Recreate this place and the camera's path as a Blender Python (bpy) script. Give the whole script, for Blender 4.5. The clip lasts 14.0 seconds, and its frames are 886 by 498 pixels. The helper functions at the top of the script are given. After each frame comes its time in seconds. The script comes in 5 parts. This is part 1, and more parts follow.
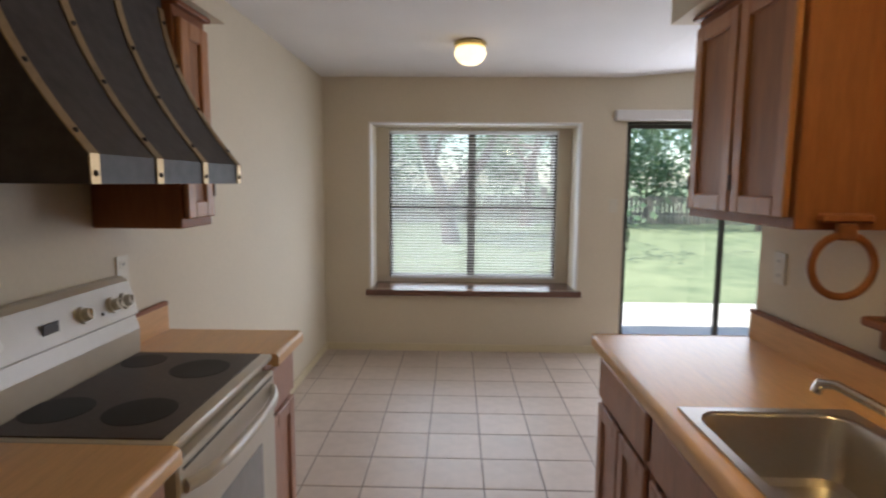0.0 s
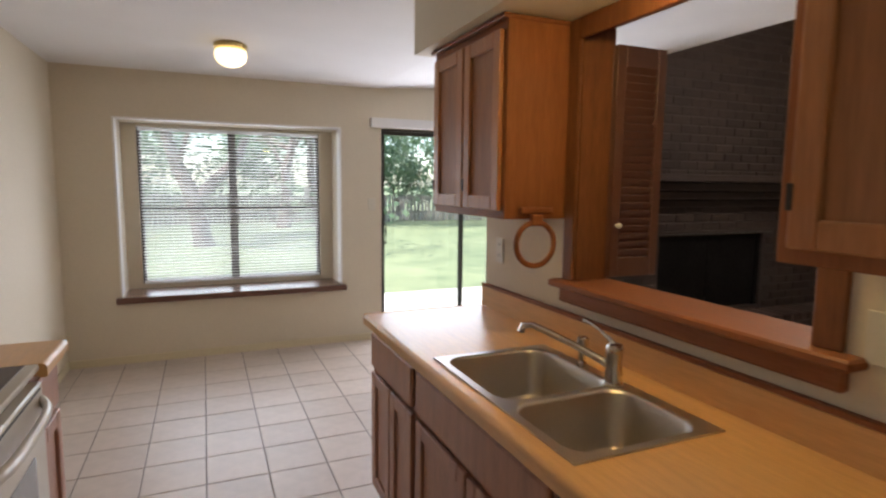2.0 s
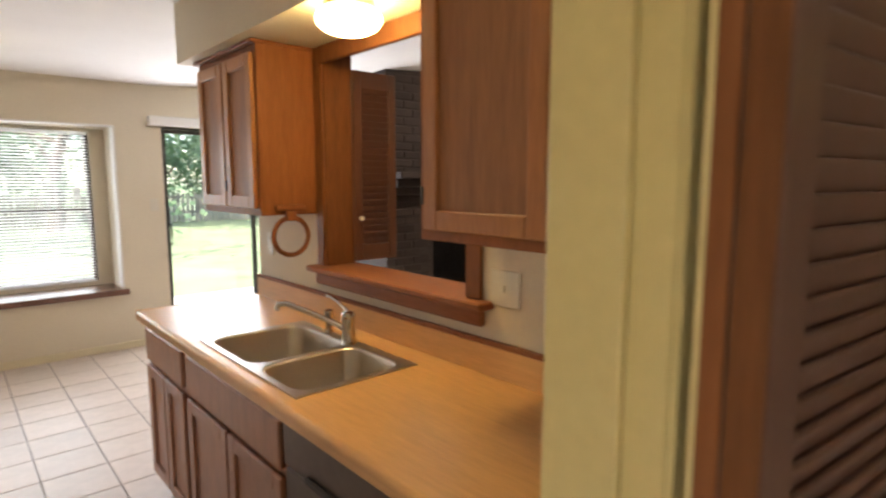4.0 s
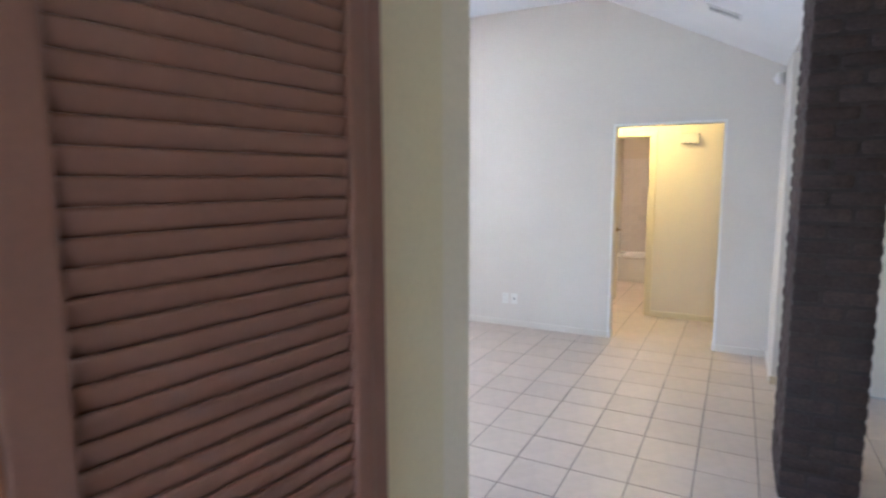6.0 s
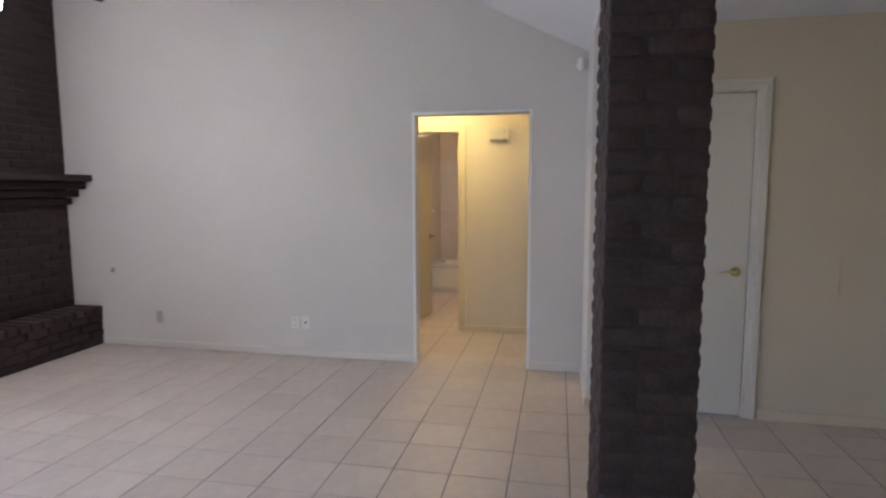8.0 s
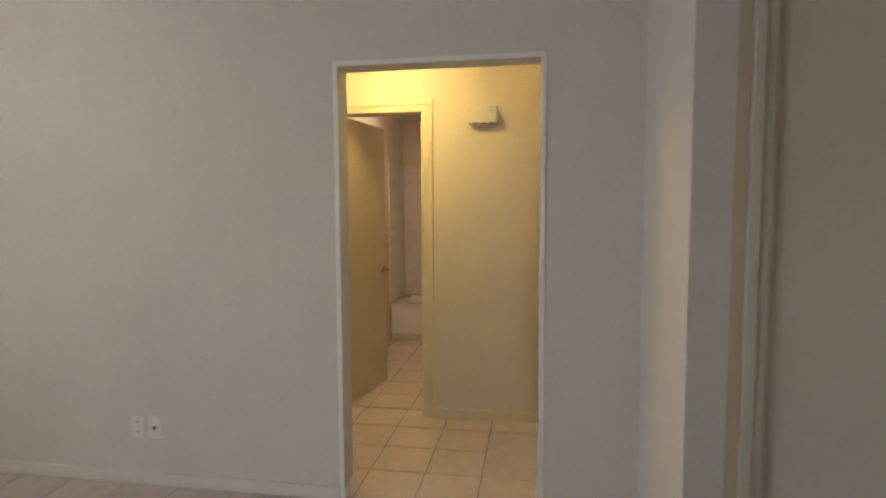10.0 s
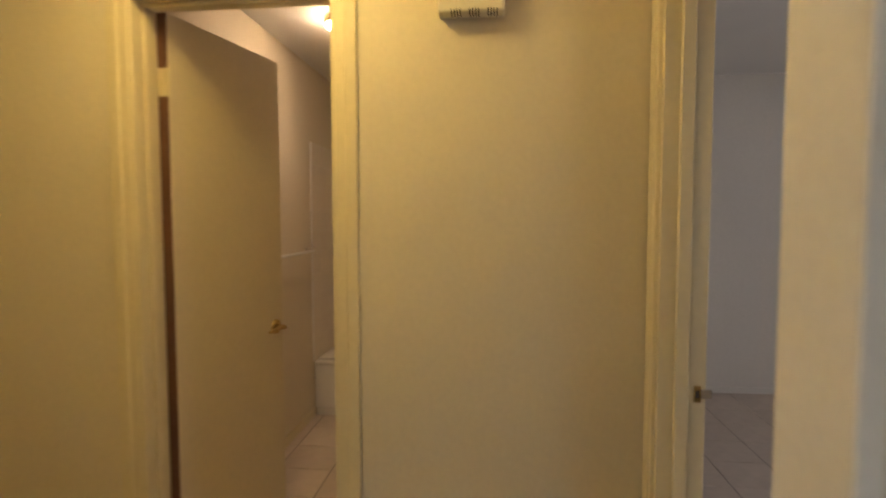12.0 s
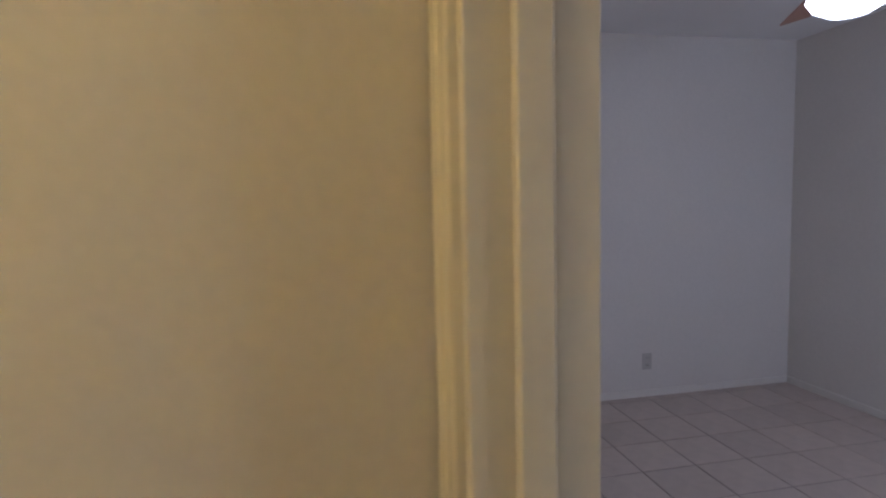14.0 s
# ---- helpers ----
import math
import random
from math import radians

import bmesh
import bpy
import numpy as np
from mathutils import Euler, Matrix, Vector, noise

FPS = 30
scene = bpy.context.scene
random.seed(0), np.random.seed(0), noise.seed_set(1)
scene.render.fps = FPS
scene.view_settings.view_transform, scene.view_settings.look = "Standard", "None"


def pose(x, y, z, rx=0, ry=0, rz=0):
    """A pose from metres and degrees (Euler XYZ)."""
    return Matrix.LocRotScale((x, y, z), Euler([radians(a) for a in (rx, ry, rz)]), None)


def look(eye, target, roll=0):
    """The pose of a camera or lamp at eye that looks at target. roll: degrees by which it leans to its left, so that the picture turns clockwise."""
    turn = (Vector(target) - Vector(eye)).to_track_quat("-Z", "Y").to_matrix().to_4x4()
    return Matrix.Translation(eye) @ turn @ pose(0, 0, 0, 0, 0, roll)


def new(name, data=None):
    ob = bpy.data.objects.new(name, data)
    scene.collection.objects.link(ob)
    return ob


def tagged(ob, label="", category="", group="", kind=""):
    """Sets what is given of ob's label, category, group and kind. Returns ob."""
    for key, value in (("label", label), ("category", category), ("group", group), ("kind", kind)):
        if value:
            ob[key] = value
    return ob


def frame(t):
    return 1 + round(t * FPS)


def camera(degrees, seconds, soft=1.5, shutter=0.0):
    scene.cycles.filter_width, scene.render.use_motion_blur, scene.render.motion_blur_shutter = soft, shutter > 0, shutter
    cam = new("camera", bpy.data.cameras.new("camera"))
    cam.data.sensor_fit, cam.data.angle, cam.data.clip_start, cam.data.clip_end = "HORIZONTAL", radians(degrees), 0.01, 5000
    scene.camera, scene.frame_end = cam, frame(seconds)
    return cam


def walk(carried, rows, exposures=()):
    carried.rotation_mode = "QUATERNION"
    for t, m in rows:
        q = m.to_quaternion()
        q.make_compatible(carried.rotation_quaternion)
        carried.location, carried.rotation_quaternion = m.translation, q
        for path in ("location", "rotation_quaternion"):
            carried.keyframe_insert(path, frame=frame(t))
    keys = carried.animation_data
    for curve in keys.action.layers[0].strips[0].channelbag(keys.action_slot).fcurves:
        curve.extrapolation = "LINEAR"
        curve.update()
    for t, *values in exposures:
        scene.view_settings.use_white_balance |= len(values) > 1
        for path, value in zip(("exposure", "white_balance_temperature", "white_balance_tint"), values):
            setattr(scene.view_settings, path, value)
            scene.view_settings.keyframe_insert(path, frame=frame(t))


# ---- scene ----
cam = camera(77.1, 14.0, soft=2.2, shutter=0.5)
PATH = [
    (0, (0.715, -0.737, 1.501), (0.666, 1.249, 1.266), 0.4),
    (0.5, (0.689, -0.792, 1.505), (0.892, 1.184, 1.273), 0.7),
    (1, (0.628, -0.828, 1.499), (1.088, 1.105, 1.274), 0.8),
    (1.5, (0.593, -0.915, 1.498), (1.252, 0.961, 1.28), 0.8),
    (2, (0.598, -1.028, 1.508), (1.382, 0.798, 1.279), 0.6),
    (2.2, (0.595, -1.077, 1.513), (1.431, 0.725, 1.285), 0.6),
    (4.5, (0.605, -1.595, 1.534), (2.076, -0.262, 1.292), -0.1),
    (5, (0.652, -1.658, 1.542), (2.253, -0.483, 1.303), -0.2),
    (5.5, (0.708, -1.775, 1.558), (2.387, -0.716, 1.317), -0.4),
    (6, (0.799, -1.894, 1.570), (2.553, -0.964, 1.324), -0.2),
    (6.5, (0.930, -1.977, 1.557), (2.764, -1.218, 1.312), -0.0),
    (7, (1.16, -2.048, 1.489), (3.054, -1.445, 1.265), -0.2),
    (7.5, (1.460, -2.026, 1.477), (3.387, -1.537, 1.259), -0.2),
    (8, (1.875, -1.987, 1.463), (3.822, -1.583, 1.252), -0.2),
    (8.5, (2.31, -1.968, 1.439), (4.275, -1.638, 1.258), -0.2),
    (9, (2.814, -1.918, 1.48), (4.782, -1.602, 1.31), -0.0),
    (9.2, (3.021, -1.873, 1.463), (4.988, -1.551, 1.298), 0.1),
    (11.3, (5.255, -1.539, 1.405), (7.23, -1.246, 1.295), -0.5),
    (11.5, (5.473, -1.506, 1.412), (7.451, -1.238, 1.298), -0.2),
    (12, (5.887, -1.465, 1.402), (7.875, -1.275, 1.281), -0.1),
    (12.5, (6.233, -1.414, 1.430), (8.226, -1.503, 1.287), 0.1),
    (13, (6.509, -1.501, 1.390), (8.484, -1.781, 1.246), -0.9),
    (13.5, (6.757, -1.643, 1.438), (8.717, -2.002, 1.268), -1.3),
    (14, (6.938, -1.783, 1.399), (8.891, -2.176, 1.228), -1.4),
]
walk(cam, [(t, look(eye, target, roll)) for t, eye, target, roll in PATH],
     exposures=[(0.0, 1.53, 6350, 18), (1.2, 1.64, 6500, 19), (2.2, 1.85, 6500, 20), (4.3, 2.5, 6950, 17), (5.0, 2.75, 6300, 14), (5.5, 3.05, 5250, 13),
                (6.1, 3.2, 4850, 14), (6.5, 3.0, 4850, 14), (6.9, 2.8, 5050, 16), (7.5, 2.5, 4950, 17), (8.0, 2.45, 5050, 18), (9.2, 2.35, 5450, 14),
                (11.3, 1.85, 6100, 14), (12.1, 1.9, 6200, 12), (12.6, 1.88, 5750, 14), (13.0, 1.85, 5300, 18), (14.0, 1.98, 4900, 18)])

# ---------------------------------------------------------------- world and sun
world = bpy.data.worlds.new("world")
scene.world = world
world.use_nodes = True
wn = world.node_tree.nodes
sky = wn.new("ShaderNodeTexSky")
sky.sky_type = "NISHITA"
sky.sun_disc = False
sky.sun_elevation = radians(52)
sky.sun_rotation = radians(249)
world.node_tree.links.new(sky.outputs["Color"], wn["Background"].inputs["Color"])
wn["Background"].inputs["Strength"].default_value = 0.15

sun = new("sun", bpy.data.lights.new("sun", "SUN"))
sun.data.energy, sun.data.angle, sun.data.color = 5.0, radians(0.5), (1.0, 0.95, 0.86)
sun.matrix_basis = look((-28, -11, 40), (0, 0, 0))


def window_light(name, x, y, z, w, h, watts, turn, colour=(0.86, 0.93, 1.0)):
    lamp = new(name, bpy.data.lights.new(name, "AREA"))
    lamp.data.shape, lamp.data.size, lamp.data.size_y = "RECTANGLE", w, h
    lamp.data.energy, lamp.data.color = watts, colour
    lamp.matrix_basis = pose(x, y, z, 90, 0, turn)
    return lamp


# sky light through the nook window, the sliding door and the bedroom window
window_light("window_skylight", 0.86, 4.62, 1.28, 1.5, 1.35, 12, 180)
window_light("slider_skylight", 3.04, 4.10, 1.02, 1.7, 1.9, 18.5, 180)
window_light("bedroom_skylight", 6.53, -4.1, 1.45, 1.1, 1.1, 3.9, -90, (0.95, 0.92, 0.94))
# added warm fill without a known source, brightens the louvered door and casing
window_light("entry_fill_light", -1.74, -2.75, 1.35, 1.7, 1.4, 0.65, -90, (1.0, 0.86, 0.52))


# ---------------------------------------------------------------- materials
def shade(name, colour, rough=0.6, metal=0.0, var=0.12, scale=3.0, fine=40.0, bump=0.0, bump_scale=120.0,
          stretch=(1, 1, 1), second=None, rand=0.0, spec=0.5, coat=0.0, island=False):
    """Procedural surface: base colour varied by two noises, gloss variation and fine relief."""
    m = bpy.data.materials.new(name)
    m.use_nodes = True
    n, l = m.node_tree.nodes, m.node_tree.links
    b = n["Principled BSDF"]
    b.inputs["Metallic"].default_value = metal
    b.inputs["Specular IOR Level"].default_value = spec
    b.inputs["Coat Weight"].default_value = coat
    b.inputs["Coat Roughness"].default_value = 0.25
    co = n.new("ShaderNodeTexCoord")
    mp = n.new("ShaderNodeMapping")
    mp.inputs["Scale"].default_value = stretch
    l.new(co.outputs["Object"], mp.inputs["Vector"])
    big, small = n.new("ShaderNodeTexNoise"), n.new("ShaderNodeTexNoise")
    big.inputs["Scale"].default_value, big.inputs["Detail"].default_value = scale, 4
    small.inputs["Scale"].default_value, small.inputs["Detail"].default_value = fine, 6
    for t in (big, small):
        l.new(mp.outputs["Vector"], t.inputs["Vector"])
    mix = n.new("ShaderNodeMixRGB")
    dark = second or tuple(c * (1 - 2.2 * var) for c in colour)
    mix.inputs[1].default_value, mix.inputs[2].default_value = (*dark, 1), (*(min(1, c * (1 + var)) for c in colour), 1)
    blend = n.new("ShaderNodeMath")
    blend.operation = "MULTIPLY_ADD"
    l.new(big.outputs["Fac"], blend.inputs[0])
    blend.inputs[1].default_value = 0.6
    half = n.new("ShaderNodeMath")
    half.operation = "MULTIPLY"
    l.new(small.outputs["Fac"], half.inputs[0])
    half.inputs[1].default_value = 0.6
    l.new(half.outputs[0], blend.inputs[2])
    ramp = n.new("ShaderNodeMapRange")
    ramp.inputs["From Min"].default_value, ramp.inputs["From Max"].default_value = 0.35, 0.85
    l.new(blend.outputs[0], ramp.inputs["Value"])
    l.new(ramp.outputs["Result"], mix.inputs[0])
    out = mix.outputs[0]
    if rand:
        hs = n.new("ShaderNodeHueSaturation")
        if island:
            src = n.new("ShaderNodeNewGeometry").outputs["Random Per Island"]
        else:
            src = n.new("ShaderNodeObjectInfo").outputs["Random"]
        mr = n.new("ShaderNodeMapRange")
        mr.inputs["To Min"].default_value, mr.inputs["To Max"].default_value = 1 - rand, 1 + rand
        l.new(src, mr.inputs["Value"])
        l.new(mr.outputs["Result"], hs.inputs["Value"])
        l.new(out, hs.inputs["Color"])
        out = hs.outputs["Color"]
    l.new(out, b.inputs["Base Color"])
    rr = n.new("ShaderNodeMapRange")
    rr.inputs["To Min"].default_value, rr.inputs["To Max"].default_value = max(0.02, rough - 0.08), min(1, rough + 0.1)
    l.new(big.outputs["Fac"], rr.inputs["Value"])
    l.new(rr.outputs["Result"], b.inputs["Roughness"])
    if bump:
        bt = n.new("ShaderNodeTexNoise")
        bt.inputs["Scale"].default_value, bt.inputs["Detail"].default_value = bump_scale, 3
        l.new(mp.outputs["Vector"], bt.inputs["Vector"])
        bp = n.new("ShaderNodeBump")
        bp.inputs["Strength"].default_value, bp.inputs["Distance"].default_value = bump, 0.004
        l.new(bt.outputs["Fac"], bp.inputs["Height"])
        l.new(bp.outputs["Normal"], b.inputs["Normal"])
    return m


def glow(name, colour, strength):
    m = bpy.data.materials.new(name)
    m.use_nodes = True
    b = m.node_tree.nodes["Principled BSDF"]
    b.inputs["Base Color"].default_value = (0.9, 0.88, 0.84, 1)
    b.inputs["Emission Color"].default_value = (*colour, 1)
    b.inputs["Emission Strength"].default_value = strength
    b.inputs["Roughness"].default_value = 0.3
    return m


def clear_glass(name):
    m = bpy.data.materials.new(name)
    m.use_nodes = True
    n, l = m.node_tree.nodes, m.node_tree.links
    tr, gl, mx, fr = (n.new("ShaderNodeBsdfTransparent"), n.new("ShaderNodeBsdfGlossy"), n.new("ShaderNodeMixShader"), n.new("ShaderNodeFresnel"))
    gl.inputs["Roughness"].default_value = 0.02
    tr.inputs["Color"].default_value = (0.93, 0.96, 0.95, 1)
    l.new(fr.outputs[0], mx.inputs[0])
    l.new(tr.outputs[0], mx.inputs[1])
    l.new(gl.outputs[0], mx.inputs[2])
    l.new(mx.outputs[0], n["Material Output"].inputs["Surface"])
    return m


WALL = shade("wall_paint", (0.68, 0.61, 0.48), 0.75, var=0.03, scale=1.5, fine=60, bump=0.10, bump_scale=70)
# WALL tinted yellow, warm lamp light at the doorway painted in
WALL_DOORWAY = shade("warm_tinted_wall", (0.66, 0.58, 0.39), 0.75, var=0.03, scale=1.5, fine=60, bump=0.10, bump_scale=70)
# darker copy of WALL: the entry's dimmer light is put into its colour
WALL_ENTRY = shade("dimmed_entry_paint", (0.58, 0.48, 0.34), 0.75, var=0.03, scale=1.5, fine=60, bump=0.10, bump_scale=70)
WALL_LIVING = shade("living_wall_paint", (0.67, 0.63, 0.575), 0.75, var=0.03, scale=1.2, fine=60, bump=0.10, bump_scale=70)
CEIL = shade("ceiling_paint", (0.82, 0.81, 0.80), 0.9, var=0.03, scale=2, fine=120, bump=0.5, bump_scale=160)
TRIM = shade("trim_paint", (0.69, 0.61, 0.42), 0.45, var=0.03, scale=2, fine=50, bump=0.0)
LINING = shade("white_lining_paint", (0.82, 0.81, 0.79), 0.4, var=0.03, scale=2, fine=50)
TRIM_WHITE = shade("white_trim_paint", (0.74, 0.73, 0.71), 0.45, var=0.03, scale=2, fine=50, bump=0.0)
CLOSET_PAINT = shade("closet_door_paint", (0.61, 0.545, 0.45), 0.5, var=0.03, scale=1.5, fine=40, bump=0.06, bump_scale=60)
# TRIM tinted yellow in place of the warm lamp light on this casing
DOORWAY_TRIM = shade("warm_tinted_trim", (0.68, 0.555, 0.26), 0.45, var=0.04, scale=2, fine=50)
LIVING_TRIM = shade("living_trim_paint", (0.71, 0.67, 0.61), 0.5, var=0.03, scale=2, fine=50)
DOOR_PAINT = shade("door_paint", (0.65, 0.57, 0.42), 0.5, var=0.03, scale=1.5, fine=40, bump=0.06, bump_scale=60)
TILE_K = shade("floor_tile_glaze", (0.565, 0.48, 0.415), 0.42, var=0.07, scale=3, fine=16, bump=0.08, bump_scale=24, rand=0.05)
TILE_J = shade("floor_tile_glaze_joined", (0.565, 0.48, 0.415), 0.42, var=0.07, scale=3, fine=16, bump=0.08, bump_scale=24, rand=0.05, island=True)
GROUT = shade("tile_grout", (0.21, 0.185, 0.165), 0.9, var=0.15, scale=5, fine=60, bump=0.3)
OAK = shade("stained_oak", (0.285, 0.108, 0.042), 0.5, var=0.10, scale=2.5, fine=9, bump=0.12, bump_scale=50, stretch=(14, 14, 1.6), second=(0.215, 0.078, 0.030), coat=0.04, spec=0.2)
OAK_Y = shade("stained_oak_across", (0.27, 0.105, 0.050), 0.46, var=0.16, scale=2.5, fine=9, bump=0.12, bump_scale=50, stretch=(14, 1.6, 14), second=(0.215, 0.078, 0.030), coat=0.04, spec=0.2)
# OAK brightened: window light on the door fronts is put into the colour
OAK_DOOR = shade("brightened_oak_door", (0.45, 0.195, 0.072), 0.42, var=0.12, scale=2.5, fine=9, bump=0.12, bump_scale=50, stretch=(14, 14, 1.6), second=(0.34, 0.135, 0.050), coat=0.15, spec=0.4)
# OAK darkened: shade painted into the pass-through frame beside the strong sink lamp
OAK_DARK = shade("darkened_oak", (0.20, 0.078, 0.03), 0.5, var=0.16, scale=2.5, fine=9, bump=0.12, bump_scale=50, stretch=(14, 14, 1.6), second=(0.12, 0.045, 0.019), coat=0.04, spec=0.2)
# same stain as OAK, paled with the base cabinets' grey daylight in its colour
OAK_LOW = shade("pale_stained_oak", (0.42, 0.215, 0.140), 0.42, var=0.16, scale=2.5, fine=9, bump=0.12, bump_scale=50, stretch=(14, 14, 1.6), second=(0.30, 0.145, 0.093), coat=0.15)
PANEL = shade("cabinet_panel_wood", (0.37, 0.170, 0.075), 0.5, spec=0.3, var=0.16, scale=2.5, fine=9, bump=0.1, bump_scale=50, stretch=(12, 12, 1.2), second=(0.26, 0.12, 0.06))
LOUVER = shade("brown_louver_wood", (0.165, 0.078, 0.053), 0.36, var=0.06, scale=3, fine=20, bump=0.03, bump_scale=60, stretch=(6, 6, 6))
SHUTTER = shade("dark_shutter_wood", (0.125, 0.050, 0.032), 0.38, var=0.07, scale=3, fine=20, bump=0.04, bump_scale=60, stretch=(6, 6, 6))
SILLWOOD = shade("sill_wood", (0.16, 0.075, 0.05), 0.22, var=0.2, scale=3, fine=14, stretch=(1.5, 14, 14), coat=0.4)
LAMINATE = shade("butcher_block_laminate", (0.74, 0.435, 0.185), 0.34, var=0.06, scale=3, fine=9, stretch=(16, 1.6, 16), second=(0.63, 0.35, 0.145), coat=0.2)
STEEL = shade("brushed_steel", (0.58, 0.54, 0.50), 0.33, 1.0, var=0.04, scale=6, fine=120)
CHROME = shade("chrome", (0.75, 0.74, 0.72), 0.1, 1.0, var=0.04, scale=6, fine=40)
BRASS = shade("brass", (0.62, 0.48, 0.22), 0.25, 1.0, var=0.08, scale=8, fine=60)
ENAMEL = shade("almond_enamel", (0.58, 0.52, 0.42), 0.3, var=0.03, scale=2, fine=30, coat=0.4)
GLASSTOP = shade("black_glass_top", (0.062, 0.040, 0.034), 0.36, var=0.2, scale=4, fine=60, spec=0.25)
BURNER = shade("burner_mark", (0.012, 0.010, 0.010), 0.45, spec=0.2, var=0.2, scale=6, fine=120)
OVENGLASS = shade("oven_window_glass", (0.30, 0.29, 0.28), 0.16, var=0.06, scale=3, fine=30)
BLACKMETAL = shade("black_sheet_metal", (0.058, 0.048, 0.046), 0.5, 0.0, spec=0.25, var=0.25, scale=3, fine=30, bump=0.05)
APPLIANCE = shade("brown_appliance_enamel", (0.115, 0.088, 0.075), 0.4, var=0.12, scale=3, fine=30)
STRAP = shade("brass_strap", (0.40, 0.28, 0.15), 0.42, 1.0, var=0.15, scale=8, fine=60)
DARKFRAME = shade("bronze_frame", (0.055, 0.045, 0.038), 0.45, 0.5, var=0.2, scale=4, fine=50)
BLIND = shade("blind_slat", (0.74, 0.74, 0.72), 0.4, var=0.03, scale=3, fine=40)
PLATE = shade("plastic_plate", (0.66, 0.62, 0.52), 0.4, var=0.03, scale=10, fine=80)
PLATE_GREY = shade("grey_plastic", (0.47, 0.44, 0.40), 0.45, var=0.04, scale=10, fine=80)
PLATE_W = shade("white_plastic", (0.75, 0.74, 0.70), 0.4, var=0.03, scale=10, fine=80)
# near-black for dark plastic, and painted shade in slots, holes and floor recesses
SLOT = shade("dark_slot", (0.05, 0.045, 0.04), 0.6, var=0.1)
BRICK = shade("painted_dark_brick", (0.056, 0.036, 0.031), 0.7, var=0.25, scale=9, fine=70, bump=0.6, bump_scale=70, rand=0.2, spec=0.3)
BRICK_J = shade("painted_dark_brick_joined", (0.042, 0.029, 0.025), 0.72, var=0.2, scale=9, fine=70, bump=0.4, bump_scale=70, rand=0.2, spec=0.3, island=True)
MORTAR = shade("dark_mortar", (0.046, 0.034, 0.031), 0.9, var=0.2, scale=8, fine=60, bump=0.6)
SOOT = shade("firebox_soot", (0.008, 0.007, 0.007), 0.95, spec=0.1, var=0.3, scale=5, fine=40, bump=0.4)
# large dark patches paint dappled tree shade into the lawn
GRASS = shade("lawn_grass", (0.165, 0.19, 0.105), 0.9, var=0.3, scale=0.35, fine=2.6, bump=0.9, bump_scale=30, second=(0.065, 0.10, 0.05))
CONCRETE = shade("patio_concrete", (0.55, 0.53, 0.49), 0.85, var=0.1, scale=2, fine=50, bump=0.3)
BARK = shade("tree_bark", (0.13, 0.10, 0.08), 0.9, var=0.3, scale=5, fine=30, bump=0.9, bump_scale=20, stretch=(3, 3, 0.7))
LEAF = shade("tree_leaf", (0.09, 0.15, 0.095), 0.55, var=0.3, scale=3, fine=10, rand=0.45, island=True)
LEAF_B = shade("shrub_leaf", (0.06, 0.12, 0.10), 0.55, var=0.3, scale=3, fine=10, rand=0.4, island=True)
FENCEWOOD = shade("weathered_fence", (0.20, 0.18, 0.16), 0.85, var=0.2, scale=3, fine=30, bump=0.4, rand=0.2, stretch=(6, 6, 1))
TUBWHITE = shade("tub_porcelain", (0.78, 0.75, 0.70), 0.2, var=0.02, scale=2, fine=20, coat=0.5)
WALLTILE = shade("bath_wall_tile", (0.72, 0.66, 0.58), 0.6, var=0.04, scale=6, fine=40, rand=0.03)
FANWOOD = shade("fan_blade_wood", (0.035, 0.027, 0.024), 0.4, var=0.2, scale=4, fine=20, stretch=(3, 3, 3))
GLASS = clear_glass("window_glass")


def let_light_through(m, colour, share):
    """Thin sheets (blind slats, leaves) pass some light."""
    n, l = m.node_tree.nodes, m.node_tree.links
    tr, mx = n.new("ShaderNodeBsdfTranslucent"), n.new("ShaderNodeMixShader")
    tr.inputs["Color"].default_value = (*colour, 1)
    mx.inputs[0].default_value = share
    l.new(n["Principled BSDF"].outputs[0], mx.inputs[1])
    l.new(tr.outputs[0], mx.inputs[2])
    l.new(mx.outputs[0], n["Material Output"].inputs["Surface"])


let_light_through(BLIND, (0.95, 0.95, 0.95), 0.6)
let_light_through(LEAF, (0.30, 0.42, 0.24), 0.5)
let_light_through(LEAF_B, (0.20, 0.32, 0.14), 0.4)
GLOBE_NOOK = glow("nook_lamp_glass", (1.0, 0.80, 0.42), 0.6)
GLOBE_SINK = glow("sink_lamp_glass", (1.0, 0.76, 0.30), 10.5)
GLOBE_FAN = glow("fan_lamp_glass", (1.0, 0.88, 0.70), 20)
GLOBE_FOYER = glow("foyer_lamp_glass", (1.0, 0.72, 0.15), 0.75)
GLOBE_HALL = glow("hall_lamp_glass", (1.0, 0.68, 0.20), 12.5)
GLOBE_BATH = glow("bath_lamp_glass", (1.0, 0.68, 0.40), 36)
GLOBE_BED = glow("bedroom_lamp_glass", (1.0, 0.90, 0.82), 1.3)


